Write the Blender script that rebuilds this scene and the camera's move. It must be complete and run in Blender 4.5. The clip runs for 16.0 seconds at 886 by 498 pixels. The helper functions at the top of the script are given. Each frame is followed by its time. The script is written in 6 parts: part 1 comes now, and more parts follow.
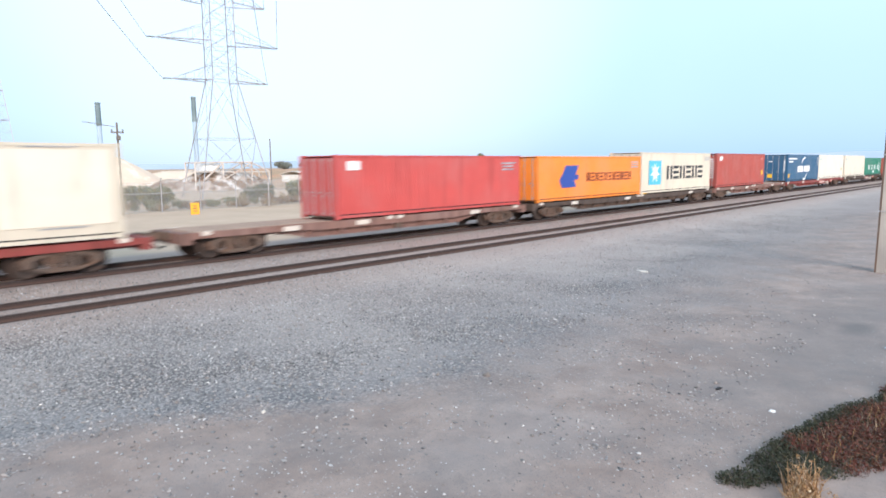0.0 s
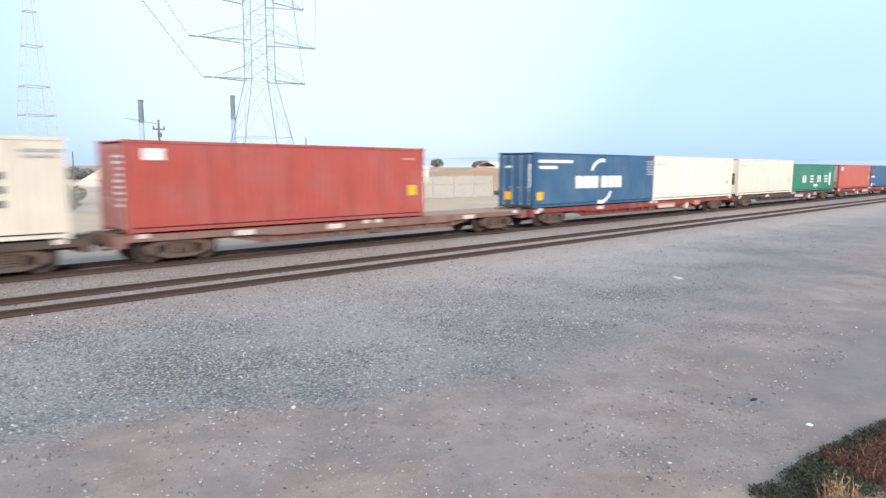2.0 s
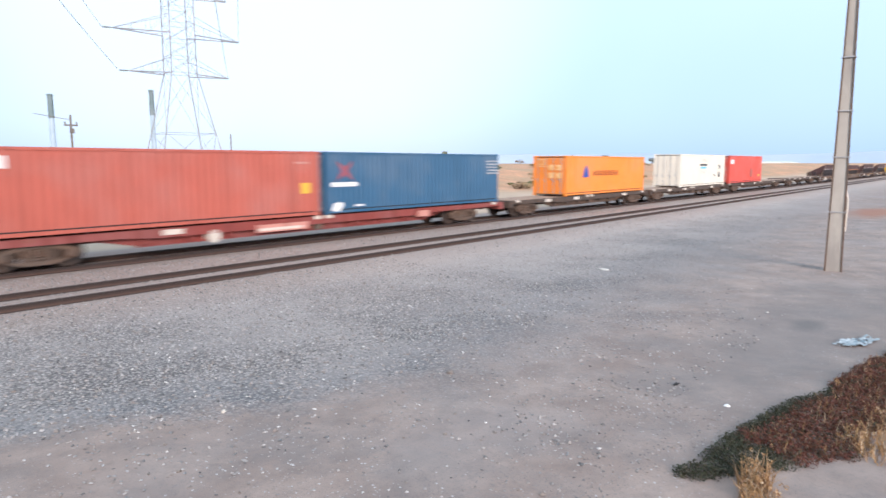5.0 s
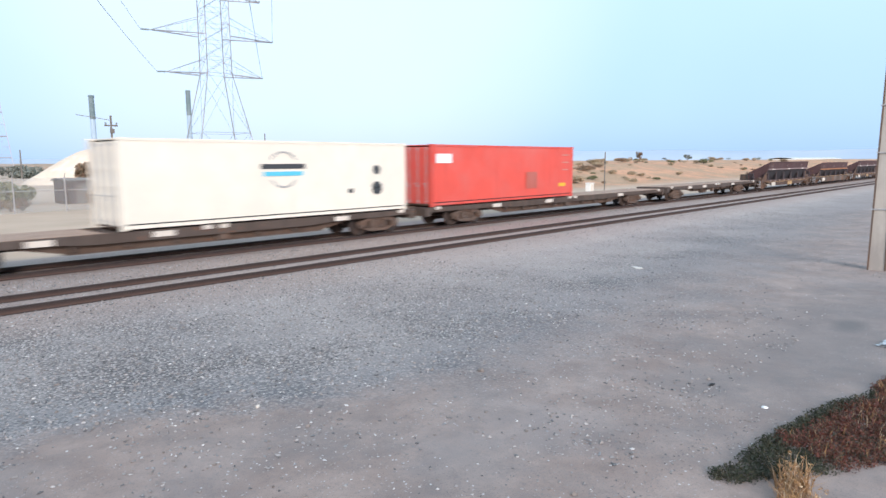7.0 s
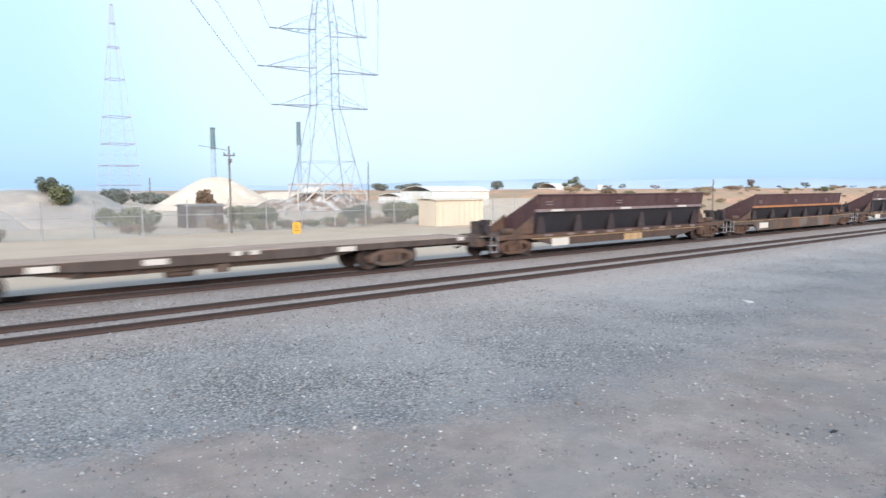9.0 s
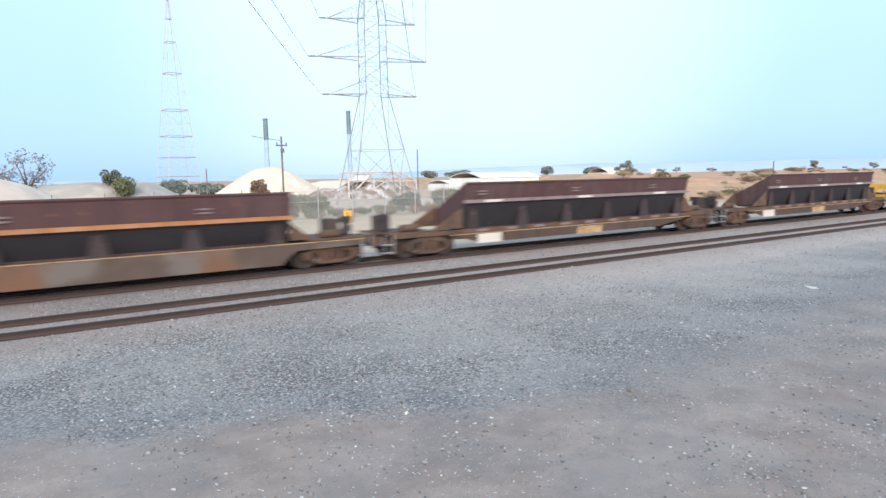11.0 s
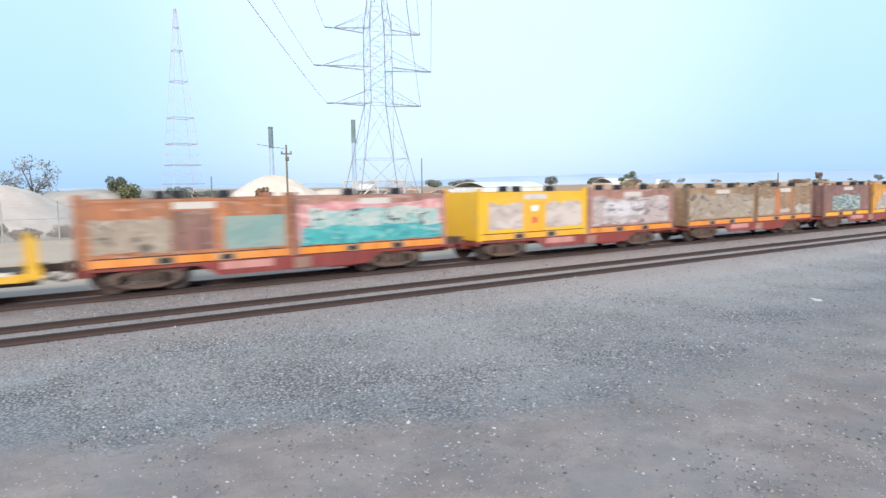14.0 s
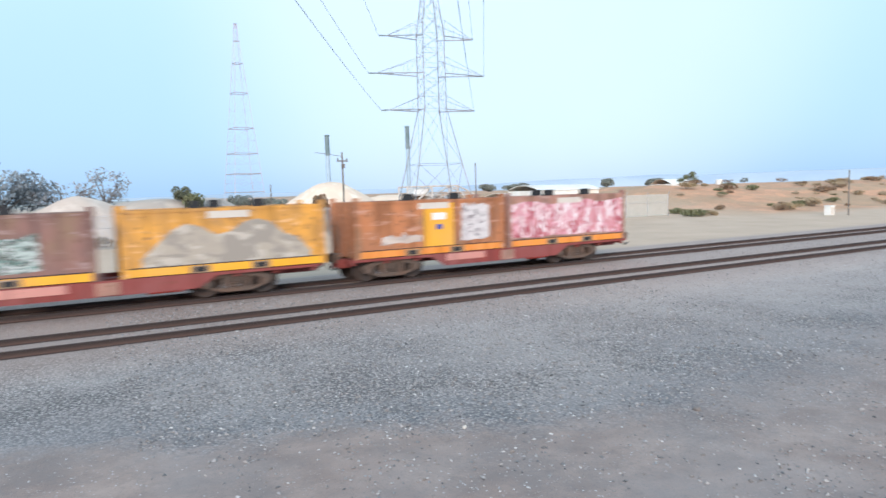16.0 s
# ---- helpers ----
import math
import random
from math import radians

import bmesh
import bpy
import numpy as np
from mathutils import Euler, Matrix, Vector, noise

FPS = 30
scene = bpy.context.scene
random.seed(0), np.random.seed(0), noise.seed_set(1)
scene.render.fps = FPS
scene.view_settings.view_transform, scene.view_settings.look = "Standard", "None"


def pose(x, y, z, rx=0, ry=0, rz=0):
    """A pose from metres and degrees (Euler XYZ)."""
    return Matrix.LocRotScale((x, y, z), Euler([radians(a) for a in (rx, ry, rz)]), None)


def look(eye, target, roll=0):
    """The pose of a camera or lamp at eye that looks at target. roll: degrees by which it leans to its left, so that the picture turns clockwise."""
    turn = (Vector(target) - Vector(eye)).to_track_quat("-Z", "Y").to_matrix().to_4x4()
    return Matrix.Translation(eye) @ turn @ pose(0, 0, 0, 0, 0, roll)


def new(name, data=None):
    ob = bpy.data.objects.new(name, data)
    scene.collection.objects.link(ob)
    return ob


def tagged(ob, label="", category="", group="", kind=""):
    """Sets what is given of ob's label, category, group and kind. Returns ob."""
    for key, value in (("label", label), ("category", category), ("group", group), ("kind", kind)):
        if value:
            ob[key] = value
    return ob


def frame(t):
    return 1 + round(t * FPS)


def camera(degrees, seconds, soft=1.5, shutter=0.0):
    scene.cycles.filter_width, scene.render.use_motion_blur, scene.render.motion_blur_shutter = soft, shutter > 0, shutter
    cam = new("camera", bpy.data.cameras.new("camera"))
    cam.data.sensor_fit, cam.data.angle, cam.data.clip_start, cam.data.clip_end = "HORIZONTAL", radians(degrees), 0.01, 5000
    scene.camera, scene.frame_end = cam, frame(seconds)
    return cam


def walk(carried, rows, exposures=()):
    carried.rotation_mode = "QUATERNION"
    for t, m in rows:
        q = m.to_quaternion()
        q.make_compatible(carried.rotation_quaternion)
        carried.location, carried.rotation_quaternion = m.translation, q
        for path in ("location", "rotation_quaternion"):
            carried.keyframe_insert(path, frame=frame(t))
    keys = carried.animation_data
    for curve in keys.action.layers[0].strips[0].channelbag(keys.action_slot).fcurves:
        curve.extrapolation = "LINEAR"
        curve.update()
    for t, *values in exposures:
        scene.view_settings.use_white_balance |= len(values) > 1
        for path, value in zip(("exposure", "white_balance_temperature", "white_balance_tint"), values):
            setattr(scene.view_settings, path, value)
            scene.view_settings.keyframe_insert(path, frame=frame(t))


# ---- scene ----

# the camera: hand-held on a low bank beside the line, turning a little
EYE = (0.0, 0.0, 3.1)
TURNS = [  # seconds, yaw, pitch, roll in degrees
    (0.0, -46.87, -7.25, -0.67),
    (0.5, -45.58, -4.58, -1.16),
    (1.0, -43.27, -4.37, -0.60),
    (1.5, -44.09, -7.12, 0.19),
    (2.0, -44.06, -7.14, 0.29),
    (2.5, -38.68, -7.00, -1.06),
    (3.0, -40.25, -6.14, -0.66),
    (3.5, -41.63, -6.61, -0.26),
    (4.0, -41.46, -6.89, 0.24),
    (4.5, -42.09, -6.57, 0.70),
    (5.0, -50.08, -7.47, -0.05),
    (5.2, -50.62, -7.60, 0.08),
    (7.3, -46.85, -7.84, -0.08),
    (7.5, -47.10, -8.18, 0.50),
    (8.0, -48.41, -6.70, 0.55),
    (8.2, -46.94, -6.05, 0.40),
    (10.3, -31.62, -6.64, -1.27),
    (10.5, -33.21, -6.86, -1.14),
    (11.0, -34.36, -6.32, -1.13),
    (11.5, -29.63, -5.92, -0.86),
    (12.0, -31.63, -6.54, -1.18),
    (12.5, -34.82, -6.81, -0.89),
    (13.0, -32.03, -6.64, -0.52),
    (13.5, -33.13, -7.04, -0.82),
    (14.0, -34.06, -5.51, -0.72),
    (14.5, -32.02, -5.76, -0.40),
    (15.0, -34.41, -5.47, -0.65),
    (15.5, -32.98, -5.65, -1.64),
    (16.0, -29.26, -5.02, -1.69),
]
LIGHTNESS = [  # the phone's own exposure and white balance: seconds, stops, kelvin, tint
    (0.0, 0.0, 6240, 17), (0.5, -0.12, 6040, 16), (1.0, -0.2, 5970, 16), (1.5, -0.08, 6240, 17), (2.0, -0.06, 6340, 17), (3.0, -0.08, 6220, 15), (3.5, -0.28, 5790, 14), (4.0, -0.27, 5990, 15), (4.5, -0.06, 6340, 17), (5.0, 0.0, 6390, 20), (7.5, -0.15, 6040, 16), (8.0, -0.12, 5990, 15),
    (10.5, -0.05, 6090, 14), (12.5, -0.08, 6090, 14), (14.0, -0.15, 6040, 14), (16.0, -0.2, 6020, 14),
]
cam = camera(68.36, 16.0, soft=1.5, shutter=0.4)
walk(cam, [(t, pose(*EYE, 90 + p, 0, y) @ pose(0, 0, 0, 0, 0, r)) for t, y, p, r in TURNS], LIGHTNESS)

# ---- sky and sun: a hazy, bright evening sky ----
SUN_AZ, SUN_EL = radians(238), radians(20)  # measured from +x, counter-clockwise
world = bpy.data.worlds.new("hazy_sky")
scene.world = world
world.use_nodes = True
wn = world.node_tree
sky = wn.nodes.new("ShaderNodeTexSky")
sky.sky_type, sky.sun_disc = "NISHITA", False
sky.sun_elevation, sky.sun_rotation = SUN_EL, radians(90) - SUN_AZ
sky.air_density, sky.dust_density, sky.ozone_density = 1.0, 2.0, 2.0
# thin high cloud: bluer low down, whiter overhead
wtc, wsep, wmap = wn.nodes.new("ShaderNodeTexCoord"), wn.nodes.new("ShaderNodeSeparateXYZ"), wn.nodes.new("ShaderNodeMapRange")
wn.links.new(wtc.outputs["Generated"], wsep.inputs[0])
wn.links.new(wsep.outputs[2], wmap.inputs[0])
wmap.inputs[1].default_value, wmap.inputs[2].default_value = 0.0, 0.34
veil = wn.nodes.new("ShaderNodeMix")
veil.data_type = "RGBA"
veil.inputs[6].default_value, veil.inputs[7].default_value = (4.2, 6.5, 8.8, 1), (6.3, 8.8, 10.2, 1)
cloud = wn.nodes.new("ShaderNodeTexNoise")
cloud.inputs["Scale"].default_value, cloud.inputs["Detail"].default_value = 2.2, 4
wn.links.new(wtc.outputs["Generated"], cloud.inputs["Vector"])
lift = wn.nodes.new("ShaderNodeMath")
lift.operation = "MULTIPLY_ADD"
lift.inputs[1].default_value = 0.5
wn.links.new(cloud.outputs[0], lift.inputs[0])
wn.links.new(wmap.outputs[0], lift.inputs[2])
drop = wn.nodes.new("ShaderNodeMath")
drop.operation, drop.use_clamp = "SUBTRACT", True
drop.inputs[1].default_value = 0.25
wn.links.new(lift.outputs[0], drop.inputs[0])
wn.links.new(drop.outputs[0], veil.inputs[0])
# a broad, bright glow over the far side of the line, imitating lens falloff
toward = wn.nodes.new("ShaderNodeVectorMath")
toward.operation = "DOT_PRODUCT"
toward.inputs[1].default_value = Vector((math.sin(radians(35)), math.cos(radians(35)), 0.30)).normalized()
wn.links.new(wtc.outputs["Generated"], toward.inputs[0])
sheet = wn.nodes.new("ShaderNodeMapRange")
sheet.interpolation_type = "SMOOTHSTEP"
sheet.inputs[1].default_value, sheet.inputs[2].default_value, sheet.inputs[4].default_value = 0.87, 0.985, 0.42
wn.links.new(toward.outputs["Value"], sheet.inputs[0])
ragged = wn.nodes.new("ShaderNodeMath")
ragged.operation, ragged.use_clamp = "MULTIPLY_ADD", True
ragged.inputs[1].default_value, ragged.inputs[2].default_value = 0.55, 0.72
wn.links.new(cloud.outputs[0], ragged.inputs[0])
veiled = wn.nodes.new("ShaderNodeMath")
veiled.operation = "MULTIPLY"
wn.links.new(sheet.outputs[0], veiled.inputs[0])
wn.links.new(ragged.outputs[0], veiled.inputs[1])
bright = wn.nodes.new("ShaderNodeMix")
bright.data_type = "RGBA"
bright.inputs[7].default_value = (10.2, 10.7, 10.9, 1)
wn.links.new(veiled.outputs[0], bright.inputs[0])
wn.links.new(veil.outputs[2], bright.inputs[6])
haze = wn.nodes.new("ShaderNodeMix")
haze.data_type = "RGBA"
haze.inputs[0].default_value = 0.8
wn.links.new(sky.outputs[0], haze.inputs[6])
wn.links.new(bright.outputs[2], haze.inputs[7])
back = wn.nodes["Background"]
back.inputs[1].default_value = 0.145
wn.links.new(haze.outputs[2], back.inputs[0])
sun = new("sun", bpy.data.lights.new("sun", "SUN"))
sun.data.energy, sun.data.angle, sun.data.color = 3.75, radians(20), (1.0, 0.88, 0.76)
sun.matrix_world = look((0, 0, 0), (-math.cos(SUN_AZ) * math.cos(SUN_EL), -math.sin(SUN_AZ) * math.cos(SUN_EL), -math.sin(SUN_EL)))

# ---- materials ----
def material(name, rgb, rough=0.7, metal=0.0, spots=(), bump=0.2, scale=3.0, coords="Object"):
    """A node material: a base colour with layers of stains. spots: (rgb, noise scale, threshold, softness)."""
    m = bpy.data.materials.new(name)
    m.use_nodes = True
    t = m.node_tree
    n, k = t.nodes, t.links
    b = n["Principled BSDF"]
    tc = n.new("ShaderNodeTexCoord")
    info = n.new("ShaderNodeObjectInfo")
    off = n.new("ShaderNodeVectorMath")
    off.operation = "MULTIPLY_ADD"
    off.inputs[0].default_value = (1, 1, 1)
    k.new(tc.outputs[coords], off.inputs[0])
    off.inputs[1].default_value = (1, 1, 1)
    scl = n.new("ShaderNodeVectorMath")
    scl.operation = "SCALE"
    scl.inputs[0].default_value = (17.0, 5.0, 9.0)
    k.new(info.outputs["Random"], scl.inputs["Scale"])
    if coords == "Object":
        k.new(scl.outputs[0], off.inputs[2])
    base = n.new("ShaderNodeMix")
    base.data_type = "RGBA"
    base.inputs[6].default_value = (*[c * 0.86 for c in rgb], 1)
    base.inputs[7].default_value = (*[min(1, c * 1.12) for c in rgb], 1)
    nz = n.new("ShaderNodeTexNoise")
    nz.inputs["Scale"].default_value, nz.inputs["Detail"].default_value = scale, 6
    k.new(off.outputs[0], nz.inputs["Vector"])
    k.new(nz.outputs[0], base.inputs[0])
    colour = base.outputs[2]
    for (c2, s2, thr, soft, *stretch) in spots:
        mp = n.new("ShaderNodeMapping")
        mp.inputs["Scale"].default_value = stretch[0] if stretch else (1, 1, 1)
        k.new(off.outputs[0], mp.inputs[0])
        z = n.new("ShaderNodeTexNoise")
        z.inputs["Scale"].default_value, z.inputs["Detail"].default_value = s2, 5
        k.new(mp.outputs[0], z.inputs["Vector"])
        r = n.new("ShaderNodeMapRange")
        r.inputs[1].default_value, r.inputs[2].default_value = thr - soft, thr + soft
        k.new(z.outputs[0], r.inputs[0])
        mx = n.new("ShaderNodeMix")
        mx.data_type = "RGBA"
        k.new(r.outputs[0], mx.inputs[0])
        k.new(colour, mx.inputs[6])
        mx.inputs[7].default_value = (*c2, 1)
        colour = mx.outputs[2]
    k.new(colour, b.inputs["Base Color"])
    b.inputs["Roughness"].default_value, b.inputs["Metallic"].default_value = rough, metal
    if bump:
        z = n.new("ShaderNodeTexNoise")
        z.inputs["Scale"].default_value, z.inputs["Detail"].default_value = scale * 9, 5
        k.new(off.outputs[0], z.inputs["Vector"])
        bp = n.new("ShaderNodeBump")
        bp.inputs["Strength"].default_value, bp.inputs["Distance"].default_value = bump, 0.02
        k.new(z.outputs[0], bp.inputs["Height"])
        k.new(bp.outputs[0], b.inputs["Normal"])
    return m


RUST, GRIME = (0.16, 0.07, 0.035), (0.10, 0.085, 0.07)


def paint(name, rgb, wear=0.68, rough=0.55):
    """Old painted steel: faded patches, streaks that run down, specks of rust."""
    fade = tuple(c * 0.86 + min(0.045, 0.2 * max(rgb) + 0.003) for c in rgb)
    return material(name, rgb, rough, 0, [(fade, 0.5, 0.56, 0.12), (tuple(c * 0.72 for c in rgb), 1.6, wear - 0.04, 0.12, (1.6, 1.6, 0.18)), (RUST, 5.0, wear + 0.06, 0.03)], 0.12, 1.2)


M = {
    "red": paint("faded_red_paint", (0.52, 0.075, 0.065)),
    "brick": paint("brick_red_paint", (0.46, 0.11, 0.076)),
    "rust_red": paint("dull_rust_red_paint", (0.40, 0.075, 0.055)),
    "scarlet": paint("bright_red_paint", (0.65, 0.08, 0.055), 0.75),
    "orange": paint("orange_paint", (0.86, 0.25, 0.03), 0.75),
    "cream": paint("cream_paint", (0.66, 0.60, 0.48), 0.72),
    "old_cream": paint("yellowed_cream_paint", (0.63, 0.56, 0.44), 0.7),
    "ivory": paint("ivory_paint", (0.77, 0.68, 0.55), 0.74),
    "white": paint("white_paint", (0.80, 0.73, 0.61), 0.8),
    "blue": paint("navy_blue_paint", (0.026, 0.105, 0.20), 0.72),
    "green": paint("green_paint", (0.016, 0.185, 0.115), 0.75),
    "yellow": paint("yellow_paint", (0.80, 0.45, 0.02), 0.7),
    "ochre": paint("grimy_ochre_yellow_paint", (0.72, 0.40, 0.025), 0.64),
    "brown": paint("rusty_brown_paint", (0.26, 0.12, 0.075), 0.6, 0.8),
    "wagon_red": paint("wagon_red_oxide", (0.25, 0.048, 0.038), 0.62, 0.75),
    "wagon_dark": paint("wagon_grimy_brown", (0.085, 0.060, 0.047), 0.6, 0.85),
    "wagon_faded": paint("sun_bleached_pinkish_oxide", (0.23, 0.125, 0.098), 0.62, 0.85),
    "rusty_bogie": material("rust_brown_bogie_steel", (0.105, 0.058, 0.037), 0.85, 0.0, [((0.15, 0.08, 0.047), 3, 0.56, 0.15), ((0.06, 0.042, 0.033), 2, 0.58, 0.1)], 0.3, 4),
    "plate": paint("white_plate", (0.64, 0.57, 0.49), 0.74),
    "steel": material("dusty_bogie_steel", (0.115, 0.082, 0.064), 0.85, 0.0, [((0.15, 0.085, 0.055), 3, 0.58, 0.15)], 0.3, 4),
    "wheel": material("wheel_steel", (0.045, 0.036, 0.032), 0.7, 0.2, [((0.075, 0.045, 0.032), 4, 0.55, 0.15)], 0.1, 4),
    "black": material("black_rubber_and_gap_shade", (0.02, 0.02, 0.022), 0.8),
    "ink": material("dark_grey_lettering", (0.045, 0.05, 0.055), 0.7),
    "maroon_ink": material("dark_maroon_lettering", (0.16, 0.035, 0.025), 0.7),
    "faded_mark": material("worn_pale_lettering", (0.42, 0.44, 0.46), 0.7, 0, [((0.2, 0.22, 0.25), 6, 0.55, 0.1)]),
    "faded_teal": material("faint_sea_green_print", (0.52, 0.62, 0.56), 0.7),
    "worn_label": material("sun_yellowed_label", (0.85, 0.50, 0.22), 0.7, 0, [((0.7, 0.35, 0.1), 4, 0.55, 0.1)]),
    "sky_blue": material("pale_blue_logo_paint", (0.10, 0.50, 0.66), 0.6),
    "logo_blue": material("deep_blue_logo_paint", (0.035, 0.08, 0.34), 0.6),
    "logo_white": material("white_logo_paint", (0.80, 0.80, 0.78), 0.6),
    "timber": material("dry_deck_timber", (0.42, 0.28, 0.20), 0.9, 0, [((0.25, 0.16, 0.115), 2, 0.55, 0.1, (0.3, 6, 1))], 0.4, 3),
    "rail": material("rusty_rail_steel", (0.040, 0.028, 0.025), 0.8, 0.1, [((0.10, 0.056, 0.042), 2, 0.54, 0.15)], 0.2, 5, "Generated"),
    "galv": material("weathered_galvanised_steel", (0.36, 0.37, 0.38), 0.6, 0.5, [((0.5, 0.45, 0.42), 1, 0.55, 0.2)], 0.1, 2),
    "concrete": material("weathered_concrete", (0.42, 0.38, 0.33), 0.9, 0, [((0.30, 0.27, 0.24), 2, 0.58, 0.1, (1, 1, 0.3))], 0.3, 3),
}

# ---- small builders ----
def box(bm, x0, x1, y0, y1, z0, z1):
    v = [bm.verts.new(p) for p in ((x0, y0, z0), (x1, y0, z0), (x1, y1, z0), (x0, y1, z0), (x0, y0, z1), (x1, y0, z1), (x1, y1, z1), (x0, y1, z1))]
    for f in ((3, 2, 1, 0), (4, 5, 6, 7), (0, 1, 5, 4), (1, 2, 6, 5), (2, 3, 7, 6), (3, 0, 4, 7)):
        bm.faces.new([v[i] for i in f])
    return v


def prism(bm, outline, y0, y1):
    """An x-z outline, counter-clockwise as seen from -y, drawn out along y."""
    a = [bm.verts.new((x, y0, z)) for x, z in outline]
    b = [bm.verts.new((x, y1, z)) for x, z in outline]
    bm.faces.new(a)
    bm.faces.new(b[::-1])
    n = len(a)
    for i in range(n):
        bm.faces.new((a[i], b[i], b[(i + 1) % n], a[(i + 1) % n]))


def bar(bm, p, q, r, sides=6, r2=None):
    """A round bar from p to q."""
    p, q = Vector(p), Vector(q)
    m = (q - p).to_track_quat("Z", "Y").to_matrix()
    ring = [[bm.verts.new(c + m @ Vector((rr * math.cos(math.tau * i / sides), rr * math.sin(math.tau * i / sides), 0))) for i in range(sides)] for c, rr in ((p, r), (q, r if r2 is None else r2))]
    for i in range(sides):
        j = (i + 1) % sides
        bm.faces.new((ring[0][i], ring[0][j], ring[1][j], ring[1][i]))
    bm.faces.new(ring[0][::-1])
    bm.faces.new(ring[1])


def mesh_from(bm, name, mat, smooth=False):
    me = bpy.data.meshes.new(name)
    bmesh.ops.recalc_face_normals(bm, faces=bm.faces[:])
    bm.to_mesh(me)
    bm.free()
    if smooth:
        me.shade_smooth()
    me.materials.append(mat)
    return me


STORE = {}


def stored(key, mat, build, smooth=False):
    """One mesh for all alike pieces."""
    if (key, mat.name) not in STORE:
        bm = bmesh.new()
        build(bm)
        STORE[key, mat.name] = mesh_from(bm, str(key[0]), mat, smooth)
    return STORE[key, mat.name]


def put(name, me, parent=None, at=(0, 0, 0), label=""):
    ob = new(name, me)
    ob.parent = parent
    ob.location = at
    return tagged(ob, label)


def part(name, bm, mat, parent, label="", smooth=False):
    return put(name, mesh_from(bm, name, mat, smooth), parent, label=label)


def thing(name, label, category, group="", kind="", m=None):
    ob = new(name)
    ob.empty_display_size = 0.3
    if m is not None:
        ob.matrix_basis = m
    return tagged(ob, label, category, group, kind)


# ---- the ground ----
def smooth(a, b, x):
    t = np.clip((x - a) / (b - a), 0, 1)
    return t * t * (3 - 2 * t)


def height(x, y):
    """The lie of the land; the heads of the rails are at 0."""
    x, y = np.asarray(x, float), np.asarray(y, float)
    h = -0.30 + 0.14 * (smooth(13.6, 15.4, y) - smooth(25, 27, y))
    h = h + 0.25 * smooth(28, 52, y)
    h = h + 1.75 * (1 - smooth(1.0, 6.2, np.hypot(x + 1, y + 1.5)))
    bank = smooth(41, 66, y + 2.0 * np.sin(x * 0.13) + 0.04 * (x - 90)) * smooth(54, 76, x)
    h = h + bank * (2.75 + 0.3 * np.sin(x * 0.11) * np.cos(y * 0.09) + 0.22 * np.sin(x * 0.41 + y * 0.3) * np.sin(y * 0.47))
    h = h + 0.03 * np.sin(x * 0.7) * np.sin(y * 0.9 + 1) * (1 - smooth(12, 14, y))
    return h


def axis_steps(lo, hi, near_lo, near_hi, step):
    vals = list(np.arange(near_lo, near_hi + 1e-6, step))
    d, v = step, near_hi
    while v < hi:
        d *= 1.22
        v += d
        vals.append(min(v, hi))
    d, v = step, near_lo
    while v > lo:
        d *= 1.22
        v -= d
        vals.insert(0, max(v, lo))
    return np.array(vals)


